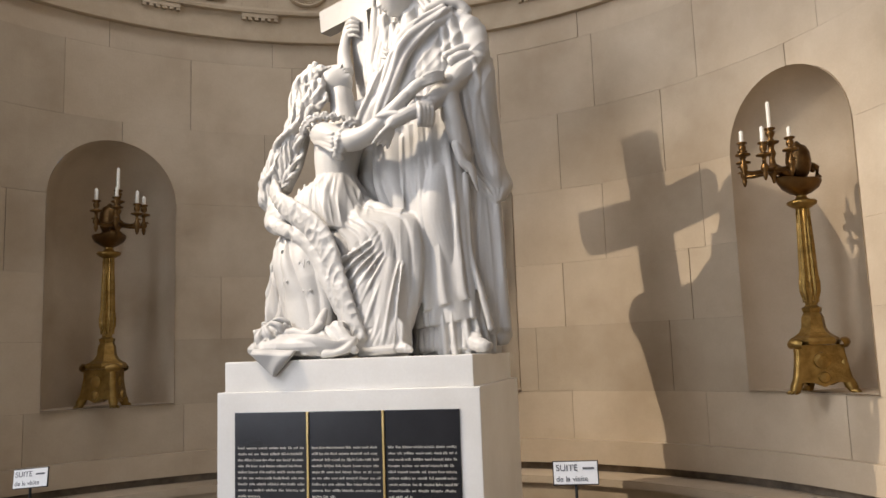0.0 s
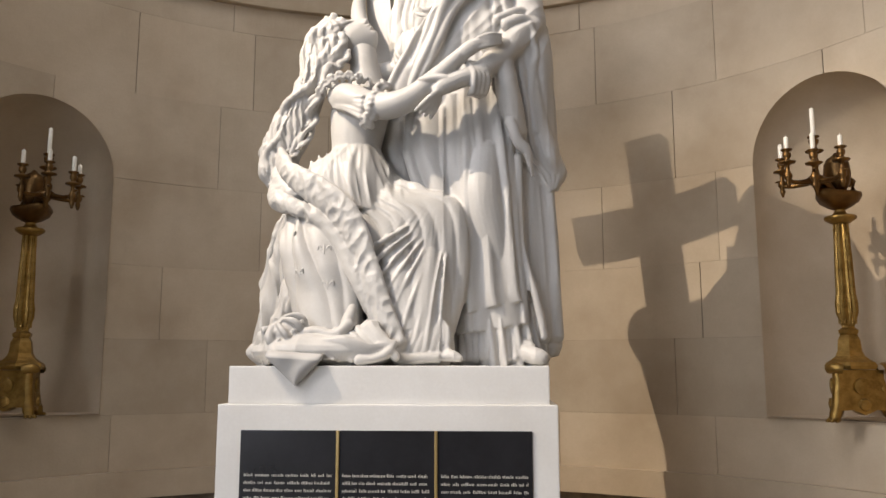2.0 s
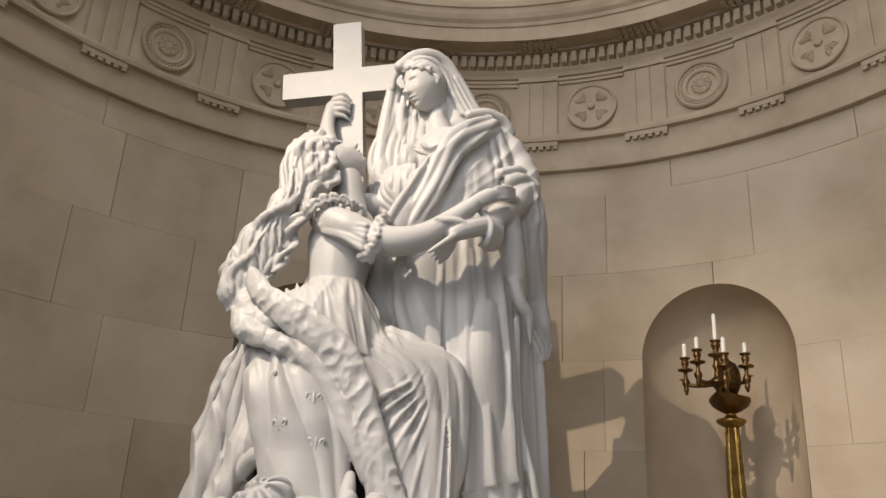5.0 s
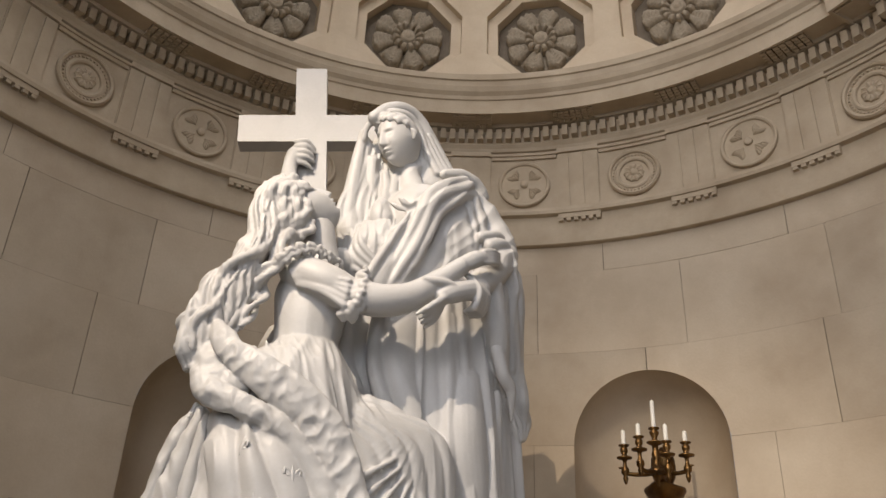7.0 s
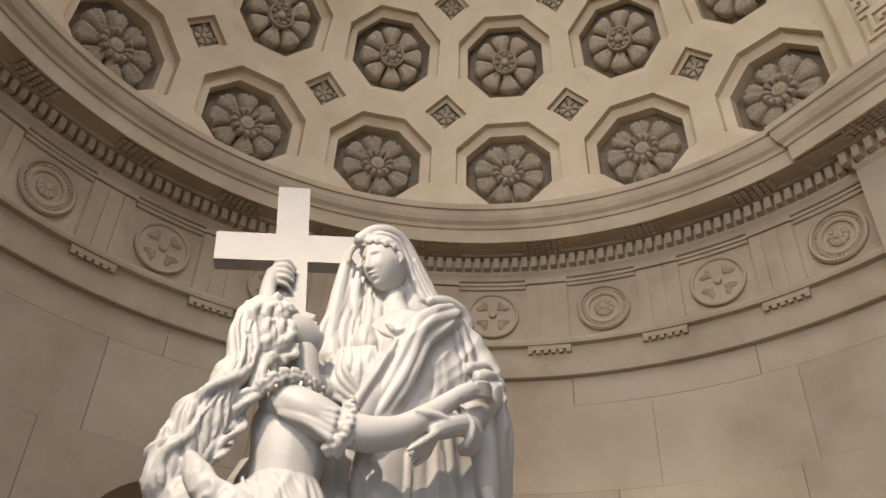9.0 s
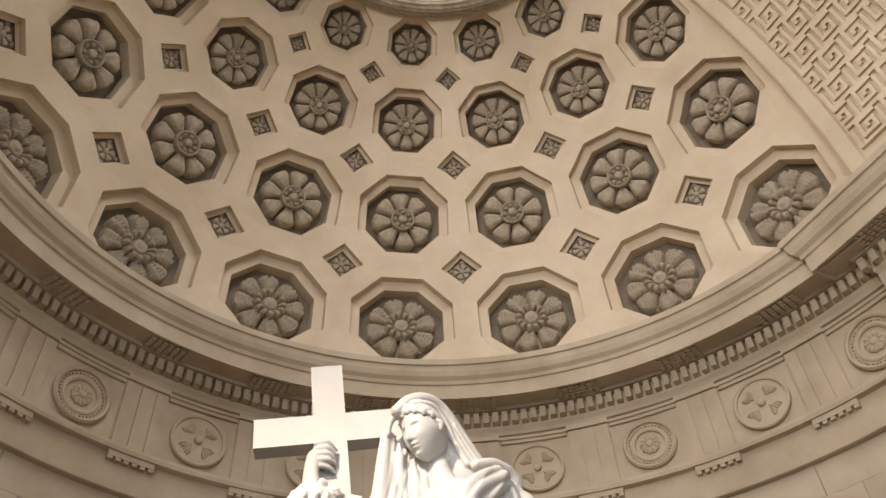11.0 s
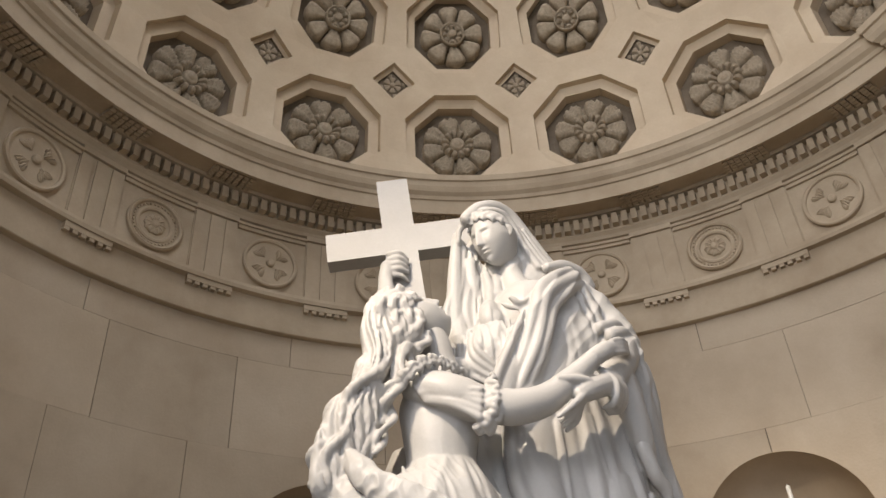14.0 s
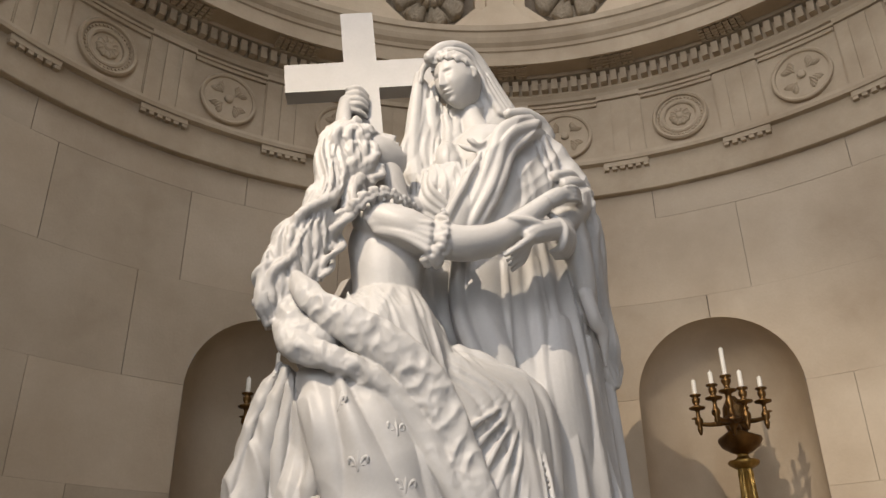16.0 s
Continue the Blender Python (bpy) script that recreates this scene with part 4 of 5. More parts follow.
class Head:
    """A carved head: looks along f, crown along u."""

    def __init__(self, centre, f, u, size):
        self.c, self.s = Vector(centre), size
        self.f = Vector(f).normalized()
        self.u = (Vector(u) - self.f * Vector(u).dot(self.f)).normalized()
        self.r = self.f.cross(self.u)

    def at(self, x, y, z):
        return self.c + self.s * (x * self.r + y * self.f + z * self.u)

    def on(self, a, e, out=0.0):
        k = 1 + out
        return self.at(0.076 * k * math.sin(a) * math.cos(e), 0.094 * k * math.cos(a) * math.cos(e), 0.115 * k * math.sin(e))

    def carve(self):
        bump = lambda v, m, w: math.exp(-((v - m) / w) ** 2)
        rows = []
        for i in range(1, 96):
            e = math.pi * (i / 96 - 0.5)
            row = []
            for k in range(120):
                a = 2 * math.pi * k / 120
                # more of the grid on the face
                a = a - 0.55 * math.sin(a)
                x, y, z = 0.076 * math.sin(a) * math.cos(e), 0.094 * math.cos(a) * math.cos(e), 0.115 * math.sin(e)
                low = min(1.0, max(0.0, (-z - 0.01) / 0.1))
                x *= 1 - 0.22 * low
                if y > 0:
                    y += 0.020 * low * math.cos(a)
                    q = abs(x)
                    n = min(1.0, max(0.0, (0.030 - z) / 0.055)) * (1 if z > -0.027 else math.exp(-((z + 0.027) / 0.006) ** 2))
                    d = (0.004 + 0.021 * n) * bump(x, 0, 0.0085 + 0.004 * n) * (1 if z < 0.03 else bump(z, 0.03, 0.02)) * (z > -0.05)
                    d -= 0.011 * bump(q, 0.028, 0.014) * bump(z, 0.014, 0.012)
                    d += 0.007 * bump(q, 0.029, 0.011) * bump(z, 0.011, 0.0065)
                    d += 0.003 * bump(q, 0.028, 0.016) * bump(z, 0.030, 0.006)
                    d += 0.008 * bump(x, 0, 0.017) * bump(z, -0.047, 0.0055) + 0.008 * bump(x, 0, 0.014) * bump(z, -0.060, 0.0055)
                    d -= 0.005 * bump(x, 0, 0.018) * bump(z, -0.0535, 0.0025) + 0.004 * bump(x, 0, 0.018) * bump(z, -0.071, 0.006)
                    d += 0.009 * bump(x, 0, 0.020) * bump(z, -0.090, 0.014) + 0.004 * bump(q, 0.036, 0.016) * bump(z, -0.02, 0.018)
                    y += d * max(0.0, math.cos(a)) ** 0.3
                row.append(self.at(x, y, z))
            rows.append(row)
        n = len(heads.v)
        heads.grid(rows, close_u=True)
        heads.f += [tuple(n + k for k in range(120))[::-1], tuple(n + 94 * 120 + k for k in range(120))]


# the kneeling figure: trunk, neck and head
loft([((-0.111, 0.920, 2.547), .20, .18, .3), ((-0.156, 0.890, 2.673), .16, .145, .25), ((-0.176, 0.880, 2.796), .122, .112, .1), ((-0.172, 0.890, 2.931), .138, .125, .1), ((-0.163, 0.910, 3.033), .150, .130, .1), ((-0.142, 0.940, 3.139), .125, .105, 0), ((-0.130, 0.950, 3.201), .065, .065, 0)], 0.12, 9, 4)
roll([(-0.138, 0.930, 3.135), (-0.150, 0.940, 3.233), (-0.163, 0.950, 3.330), (-0.187, 0.970, 3.402)], [.105, .086, .080, .080])
ball((-0.279, 0.975, 3.418), .084, .090, .088)
queen = Head((-0.222, 0.962, 3.415), (.40, -.333, .854), (-.878, .116, .456), 1.17)
queen.carve()
roll([(-0.221, 0.852, 3.325), (-0.225, 0.854, 3.291)], [.013, .010])
# hair
ball((-0.313, 0.965, 3.433), .098, .105, .118)
for k, (a, b, c, d) in enumerate((((-0.270, 0.910, 3.520), (-0.304, 0.872, 3.445), (-0.267, 0.866, 3.374), (-0.298, 0.860, 3.259)), ((-0.282, 0.900, 3.524), (-0.339, 0.868, 3.431), (-0.296, 0.860, 3.344), (-0.331, 0.860, 3.237)), ((-0.328, 0.920, 3.529), (-0.380, 0.868, 3.407), (-0.339, 0.858, 3.313), (-0.369, 0.860, 3.214)), ((-0.361, 0.960, 3.531), (-0.409, 0.900, 3.388), (-0.380, 0.870, 3.283), (-0.397, 0.870, 3.181)), ((-0.272, 0.872, 3.439), (-0.281, 0.858, 3.351), (-0.261, 0.858, 3.304), (-0.300, 0.860, 3.231)))):
    roll([a, b, c, d], [.020, .030, .028, .022], 0.9, 8, 9, .016, 1.6, k)
    roll([Vector(v) + Vector((0.024, -0.008, -0.02)) for v in (a, b, c, d)], [.014, .021, .020, .016], 0.9, 8, 8, .014, 2.0, k + 2)
    roll([Vector(v) + Vector((-0.022, -0.006, 0.012)) for v in (a, b, c, d)], [.014, .020, .019, .015], 0.9, 8, 8, .014, 1.8, k + 4)
locks([(-0.356, 0.890, 3.243), (-0.414, 0.870, 3.135), (-0.490, 0.860, 3.020), (-0.536, 0.860, 2.922), (-0.566, 0.860, 2.815), (-0.585, 0.860, 2.712)], 5, .055, .020, .022, 8, 2.2)
locks([(-0.319, 0.860, 3.223), (-0.366, 0.850, 3.129), (-0.417, 0.860, 3.018), (-0.441, 0.870, 2.913), (-0.493, 0.840, 2.793)], 4, .042, .018, .020, 9, 2.2)
roll([(-0.384, 0.930, 3.186), (-0.444, 0.930, 3.040), (-0.489, 0.920, 2.897), (-0.522, 0.900, 2.757)], [.05, .07, .07, .04])
cloth([((-0.429, 0.920, 3.482), (-0.367, 0.910, 3.477)), ((-0.476, 0.890, 3.328), (-0.345, 0.880, 3.350)), ((-0.474, 0.870, 3.187), (-0.360, 0.850, 3.210)), ((-0.525, 0.860, 3.071), (-0.416, 0.840, 3.058)), ((-0.600, 0.850, 2.964), (-0.428, 0.830, 2.954)), ((-0.649, 0.840, 2.814), (-0.446, 0.830, 2.838)), ((-0.646, 0.840, 2.699), (-0.503, 0.830, 2.751)), ((-0.611, 0.860, 2.617), (-0.542, 0.850, 2.677))], 10, .034, .02, 16, .4, 1.1)
# neck frill, sleeve and cuff
ruffle([(-0.371, 0.820, 3.063), (-0.346, 0.775, 3.102), (-0.294, 0.760, 3.149), (-0.225, 0.770, 3.170), (-0.151, 0.790, 3.160), (-0.082, 0.820, 3.140)], .016, .010, 8)
ruffle([(-0.360, 0.820, 3.048), (-0.330, 0.770, 3.086), (-0.278, 0.755, 3.131), (-0.217, 0.765, 3.150), (-0.145, 0.785, 3.137)], .012, .008, 7)
roll([(-0.275, 0.870, 3.091), (-0.240, 0.815, 3.070), (-0.165, 0.755, 3.027), (-0.088, 0.725, 2.991)], [.060, .078, .082, .074])
folds((-0.305, 0.790, 3.056), (-0.272, 0.780, 3.004), (-0.111, 0.660, 3.015), (-0.120, 0.670, 2.915), 5, .010, .014, .012, 61)
ruffle([(-0.031, 0.740, 3.116), (-0.053, 0.670, 3.040), (-0.071, 0.645, 2.969), (-0.086, 0.660, 2.916), (-0.113, 0.700, 2.881)], .018, .012, 5)
ruffle([(-0.008, 0.750, 3.105), (-0.030, 0.680, 3.022), (-0.049, 0.655, 2.951), (-0.067, 0.670, 2.903), (-0.098, 0.710, 2.871)], .015, .011, 5)
# forearm and the two joined hands
roll([(-0.071, 0.710, 2.983), (0.032, 0.665, 2.971), (0.135, 0.640, 3.003), (0.253, 0.630, 3.098), (0.346, 0.630, 3.184)], [.072, .070, .062, .048, .040])
roll([(0.338, 0.630, 3.183), (0.404, 0.620, 3.227), (0.466, 0.630, 3.258)], [.036, .040, .028], .75)
for k in range(4):
    roll([Vector((0.443, 0.615, 3.251)) + Vector((0, 0, -.016 * k + .02)), Vector((0.497, 0.620, 3.275)) + Vector((0, 0.01, -.018 * k + .02)), Vector((0.549, 0.650, 3.286)) + Vector((0, 0.01, -.016 * k + .02))], [.013, .0125, .008], 1, 6, 8)
roll([(0.470, 0.670, 3.128), (0.367, 0.625, 3.079), (0.285, 0.600, 3.036), (0.248, 0.600, 3.015)], [.050, .046, .043, .036], .85)
roll([(0.288, 0.590, 3.069), (0.217, 0.585, 3.067), (0.165, 0.595, 3.068)], [.019, .016, .010])
for k in range(4):
    roll([Vector((0.257, 0.585, 3.011)) + Vector((0, .012 * k, -.010 * k)), Vector((0.197, 0.580, 2.959)) + Vector((0.012 * k, .015 * k, -.010 * k)), Vector((0.145, 0.600, 2.919)) + Vector((.022 * k, .02 * k, -.006 * k))], [.016, .014, .008], 1, 6, 8)
# far arm up to the cross, with its fingers
roll([(-0.207, 1.160, 3.554), (-0.241, 1.220, 3.688), (-0.241, 1.255, 3.804), (-0.224, 1.270, 3.892)], [.055, .047, .036, .038])
ball((-0.204, 1.262, 3.898), .040, .030, .045)
for k in range(4):
    roll([Vector((-0.230, 1.250, 3.933)) + Vector((0, 0, -.028 * k + .012)), Vector((-0.186, 1.225, 3.934)) + Vector((0.0, 0, -.030 * k + .016)), Vector((-0.138, 1.235, 3.913)) + Vector((0, 0, -.024 * k + .014))], [.014, .0135, .009], 1, 6, 8)
roll([(-0.233, 1.250, 3.836), (-0.170, 1.235, 3.830), (-0.138, 1.240, 3.812)], [.014, .012, .008])
# far sleeve and shoulder beside the cross
roll([(-0.093, 1.000, 3.232), (-0.024, 1.020, 3.251), (0.047, 1.020, 3.219)], [.07, .08, .06])
ball((-0.058, 0.880, 2.581), .15, .13, .12)
roll([(0.006, 1.020, 2.971), (0.005, 1.000, 2.801), (0.033, 0.960, 2.610)], [.085, .09, .10])
roll([(0.087, 1.000, 2.976), (0.093, 1.000, 2.705), (0.122, 0.980, 2.419)], [.09, .10, .10])
# the skirt gathered at the waist
loft([((-0.175, 0.880, 2.815), .118, .108, .2), ((-0.185, 0.870, 2.765), .150, .135, .8), ((-0.200, 0.855, 2.690), .205, .170, 1.0), ((-0.190, 0.845, 2.590), .240, .195, .9), ((-0.165, 0.840, 2.470), .250, .205, .6)], 0.10, 21, 71, 8, 0.7)
# the lap, the raised knee and the skirt over it
ball((-0.264, 0.840, 2.647), .155, .14, .13)
roll([(-0.128, 0.880, 2.536), (0.033, 0.800, 2.480), (0.161, 0.765, 2.453), (0.252, 0.760, 2.413)], [.155, .145, .12, .10])
roll([(0.199, 0.775, 2.379), (0.183, 0.720, 2.196), (0.176, 0.680, 2.014), (0.183, 0.655, 1.803)], [.105, .135, .15, .16])
roll([(0.034, 0.760, 2.372), (0.061, 0.690, 2.137), (0.115, 0.650, 1.882)], [.12, .14, .15])
for k, spot in enumerate(((-0.052, 0.600, 2.274), (-0.041, 0.580, 2.203), (-0.020, 0.565, 2.128), (0.009, 0.550, 2.052), (0.043, 0.535, 1.965), (0.092, 0.520, 1.877), (0.150, 0.515, 1.820), (0.206, 0.520, 1.833), (0.267, 0.545, 1.863))):
    a = Vector((0.226, 0.700, 2.433)).lerp(Vector((0.292, 0.720, 2.391)), k / 8)
    roll([a, a.lerp(Vector(spot), .5) + Vector((.0, -.030, .012)), Vector(spot)], [.004, .008, .014], .9, 8, 9)
for k, spot in enumerate(((-0.392, 0.795, 2.743), (-0.353, 0.787, 2.771), (-0.313, 0.778, 2.783), (-0.270, 0.770, 2.771), (-0.230, 0.762, 2.744), (-0.190, 0.753, 2.707), (-0.154, 0.745, 2.665), (-0.120, 0.753, 2.622), (-0.091, 0.762, 2.628), (-0.064, 0.770, 2.663), (-0.029, 0.778, 2.669), (0.009, 0.787, 2.641), (0.046, 0.795, 2.618))):
    a = Vector(spot)
    a = a + Vector((0, .022, 0))
    for o in (0, 1):
        c = a + Vector((.017 * o, .003, -.012 * o))
        roll([c, c + Vector((.010 + .012 * k / 6, -.026, -.06)), c + Vector((.022 + .03 * k / 6, -.028, -.15)), c + Vector((.03 + .05 * k / 6, -.020, -.24))], [.006, .010, .009, .004], 1, 6, 8)
roll([(0.048, 0.800, 2.612), (0.153, 0.760, 2.565), (0.245, 0.720, 2.493)], [.035, .03, .015])
roll([(-0.078, 0.740, 2.547), (-0.042, 0.700, 2.447), (-0.050, 0.660, 2.324)], [.02, .022, .016])
roll([(-0.016, 0.760, 2.558), (0.039, 0.700, 2.456), (-0.007, 0.660, 2.351)], [.018, .02, .014])
# skirt of the kneeling leg, with the embroidered mantle behind it
roll([(-0.382, 0.860, 2.444), (-0.319, 0.800, 2.253), (-0.269, 0.780, 2.077), (-0.227, 0.780, 1.782)], [.12, .175, .165, .18])
roll([(-0.484, 0.840, 1.979), (-0.441, 0.780, 2.053), (-0.371, 0.720, 2.068), (-0.265, 0.690, 2.064), (-0.182, 0.690, 2.107)], [.03, .035, .030, .026, .012])
roll([(-0.438, 0.800, 1.948), (-0.383, 0.730, 2.000), (-0.301, 0.700, 2.003)], [.03, .026, .012])
roll([(-0.438, 0.800, 2.311), (-0.442, 0.790, 2.196), (-0.455, 0.800, 2.086)], [.02, .026, .02])
roll([(-0.173, 0.680, 2.227), (-0.127, 0.660, 2.055), (-0.107, 0.620, 1.888)], [.03, .03, .03])
roll([(-0.447, 0.980, 2.364), (-0.492, 1.000, 2.081), (-0.519, 1.000, 1.768)], [.09, .14, .18])
roll([(-0.486, 0.920, 2.469), (-0.556, 0.940, 2.299), (-0.587, 0.940, 2.113), (-0.642, 0.920, 1.803)], [.03, .045, .06, .05])
roll([(-0.513, 0.960, 2.512), (-0.585, 1.000, 2.354), (-0.596, 1.000, 2.211)], [.018, .022, .014])
roll([(-0.458, 0.880, 2.322), (-0.478, 0.860, 2.113), (-0.539, 0.840, 1.912), (-0.649, 0.860, 1.791)], [.035, .05, .05, .03])
roll([(-0.474, 0.860, 2.411), (-0.441, 0.840, 2.203), (-0.484, 0.820, 2.064)], [.02, .03, .02])
cloth([((-0.485, 0.880, 2.570), (-0.281, 0.800, 2.613)), ((-0.516, 0.740, 2.346), (-0.181, 0.660, 2.398)), ((-0.477, 0.700, 2.192), (-0.134, 0.620, 2.221)), ((-0.449, 0.690, 2.082), (-0.108, 0.600, 2.096)), ((-0.429, 0.660, 1.933), (-0.084, 0.560, 1.889))], 4, .036, .060, 27, 1.5)
cloth([((-0.538, 0.950, 2.545), (-0.475, 0.860, 2.452)), ((-0.619, 0.960, 2.334), (-0.465, 0.860, 2.300)), ((-0.660, 0.960, 2.125), (-0.445, 0.860, 2.123)), ((-0.628, 0.940, 1.852), (-0.433, 0.840, 1.875))], 4, .045, .0, 18, .5)
cloth([((-0.211, 0.730, 2.631), (-0.046, 0.790, 2.661)), ((-0.182, 0.680, 2.486), (0.118, 0.750, 2.584)), ((-0.091, 0.645, 2.365), (0.307, 0.710, 2.531)), ((-0.064, 0.625, 2.244), (0.376, 0.690, 2.400)), ((-0.028, 0.610, 2.094), (0.378, 0.680, 2.128)), ((0.056, 0.550, 1.888), (0.313, 0.640, 1.879))], 7, .026, .025, 19, .9)
# fur edges of the mantle
roll([(-0.545, 0.800, 2.786), (-0.486, 0.730, 2.683), (-0.367, 0.660, 2.588), (-0.240, 0.615, 2.495), (-0.136, 0.585, 2.358), (-0.068, 0.560, 2.198), (-0.008, 0.535, 2.012), (0.056, 0.510, 1.825)], [.030, .050, .070, .082, .080, .070, .072, .085], .45)
roll([(-0.558, 0.840, 2.673), (-0.540, 0.760, 2.546), (-0.438, 0.690, 2.490), (-0.307, 0.635, 2.420), (-0.189, 0.600, 2.288), (-0.111, 0.570, 2.142), (-0.042, 0.550, 1.990)], [.035, .050, .044, .040, .038, .038, .035], .75)
roll([(-0.553, 0.840, 2.711), (-0.519, 0.800, 2.606), (-0.447, 0.760, 2.557)], [.04, .06, .06])
# cloth heaped on the plinth, with its hanging corner
ball((-0.226, 0.540, 1.809), .34, .19, .085)
folds((-0.422, 0.500, 1.887), (-0.031, 0.470, 1.901), (-0.416, 0.385, 1.778), (0.092, 0.400, 1.781), 9, .016, .022, .015, 41)
roll([(-0.353, 0.470, 1.886), (-0.261, 0.450, 1.890), (-0.177, 0.435, 1.876), (-0.124, 0.460, 1.919)], [.016, .020, .022, .02])
roll([(-0.350, 0.440, 1.843), (-0.239, 0.400, 1.820), (-0.136, 0.390, 1.824), (-0.021, 0.385, 1.807), (0.050, 0.410, 1.817)], [.040, .050, .050, .045, .035], .5)
roll([(-0.409, 0.400, 1.787), (-0.268, 0.375, 1.778), (-0.165, 0.365, 1.770)], [.016, .018, .008])
roll([(-0.063, 0.365, 1.768), (0.004, 0.365, 1.773), (0.060, 0.390, 1.799), (0.075, 0.430, 1.836)], [.016, .018, .020, .020])
roll([(-0.032, 0.480, 1.902), (0.014, 0.440, 1.850), (0.058, 0.420, 1.822)], [.05, .045, .03])
roll([(-0.145, 0.450, 1.886), (-0.128, 0.490, 1.949), (-0.119, 0.520, 1.998)], [.018, .022, .018])
roll([(-0.565, 0.620, 1.809), (-0.526, 0.600, 1.845), (-0.488, 0.550, 1.784)], [.05, .05, .045])
roll([(0.086, 0.500, 1.775), (0.191, 0.500, 1.776), (0.297, 0.530, 1.782)], [.030, .022, .030])
roll([(0.268, 0.560, 1.789), (0.316, 0.530, 1.789), (0.351, 0.515, 1.777)], [.036, .036, .026])
for k in range(7):
    roll([(0.198, 0.600, 2.006), Vector((0.153, 0.550, 1.906)).lerp(Vector((0.296, 0.560, 1.908)), k / 6), Vector((0.093, 0.500, 1.792)).lerp(Vector((0.290, 0.500, 1.793)), k / 6) + Vector((0, .008 * k, 0))], [.016, .02, .024], 1, 6, 8)
# the crown lying on the mantle
cc = Vector((-0.410, 0.500, 1.882))
tip = Matrix.Rotation(radians(-32), 3, "Y") @ Matrix.Rotation(radians(22), 3, "X")
ball(cc, .082, .082, .060)
for k in range(8):
    t = math.pi * 2 * k / 8 + .2
    roll([cc + tip @ Vector((q * math.cos(t), q * math.sin(t), z)) for q, z in ((.078, -.030), (.094, .012), (.080, .046), (.044, .066), (.006, .060))], [.014, .015, .014, .012, .008], 1, 5, 8)
for z, q in ((-.048, .084), (-.028, .088)):
    roll([cc + tip @ Vector((q * math.cos(t), q * math.sin(t), z)) for t in [2 * math.pi * k / 12 for k in range(13)]], [.013] * 13, 1, 3, 8)
for k in range(8):
    t = math.pi * 2 * (k + .5) / 8 + .2
    roll([cc + tip @ Vector((.088 * math.cos(t), .088 * math.sin(t), -.03)), cc + tip @ Vector((.094 * math.cos(t), .094 * math.sin(t), .016))], [.014, .008], 1, 4, 7)
ball(cc + tip @ Vector((0, 0, .076)), .020, .020, .018)

# the standing figure: under-robe, robe, trunk
loft([((.50, .90, 1.745), .235, .19, 1.4), ((.50, .90, 1.86), .225, .18, 1.3), ((.49, .91, 2.02), .20, .165, 1.0)], 0.20, 24, 31, 8, 0.1)
loft([((.47, .92, 1.955), .268, .215, .9), ((.46, .92, 2.1), .27, .215, .9), ((.445, .93, 2.4), .27, .212, .9), ((.43, .94, 2.75), .262, .205, .9), ((.415, .95, 3.05), .240, .19, .8), ((.41, .955, 3.25), .235, .175, .5), ((.40, .96, 3.45), .245, .165, .3), ((.375, .97, 3.60), .22, .14, .2), ((.34, .975, 3.69), .12, .10, 0)], 0.15, 13, 32, 10, 0.35, 0.075)
roll([(0.459, 0.830, 2.784), (0.453, 0.800, 2.544), (0.498, 0.820, 2.306), (0.532, 0.850, 2.051)], [.105, .12, .115, .10])
roll([(0.327, 0.800, 2.837), (0.343, 0.790, 2.555), (0.352, 0.820, 2.269), (0.381, 0.840, 1.926)], [.022, .024, .024, .022])
roll([(0.222, 0.820, 2.909), (0.220, 0.800, 2.644), (0.251, 0.820, 2.404)], [.026, .024, .02])
roll([(0.265, 0.800, 2.989), (0.272, 0.790, 2.698), (0.285, 0.820, 2.456)], [.022, .022, .02])
roll([(0.161, 0.850, 2.964), (0.138, 0.840, 2.695), (0.123, 0.860, 2.597)], [.026, .026, .02])
roll([(0.386, 0.770, 3.022), (0.410, 0.760, 2.810), (0.494, 0.760, 2.466), (0.576, 0.800, 2.286)], [.018, .018, .016, .012])
roll([(0.502, 0.760, 2.065), (0.486, 0.745, 2.271), (0.519, 0.760, 2.469)], [.014, .016, .012])
for k in range(9):
    roll([Vector((0.347, 0.760, 1.888)).lerp(Vector((0.591, 0.760, 1.889)), k / 8) + Vector((0, 0, 0.075 * math.sin(math.pi * k / 9))), Vector((0.357, 0.720, 1.777)).lerp(Vector((0.597, 0.720, 1.778)), k / 8)], [.013, .019], 1, 6, 8)
# her foot
roll([(0.615, 0.780, 1.819), (0.672, 0.720, 1.794), (0.718, 0.690, 1.781)], [.05, .04, .03])
for k in range(4):
    roll([Vector((0.671, 0.710, 1.791)) + Vector((.020 * k, .006 * k, .0)), Vector((0.676, 0.685, 1.778)) + Vector((.021 * k, .008 * k, 0))], [.014, .012], 1, 4, 7)
roll([(0.580, 0.820, 1.871), (0.614, 0.770, 1.849), (0.674, 0.740, 1.829)], [.05, .035, .02])
# long falls of the mantle at her side
folds((0.602, 0.840, 2.858), (0.761, 0.900, 2.923), (0.656, 0.820, 1.874), (0.792, 0.880, 1.883), 6, .026, .034, .0, 3)
roll([(0.698, 0.920, 2.921), (0.722, 0.920, 2.365), (0.757, 0.920, 1.835)], [.07, .07, .07])
roll([(0.625, 0.800, 2.743), (0.634, 0.785, 2.337), (0.697, 0.770, 2.057), (0.735, 0.780, 1.878)], [.020, .022, .018, .016])
roll([(0.572, 0.800, 2.950), (0.596, 0.800, 2.534), (0.630, 0.800, 2.147), (0.650, 0.790, 1.873)], [.02, .022, .02, .022])
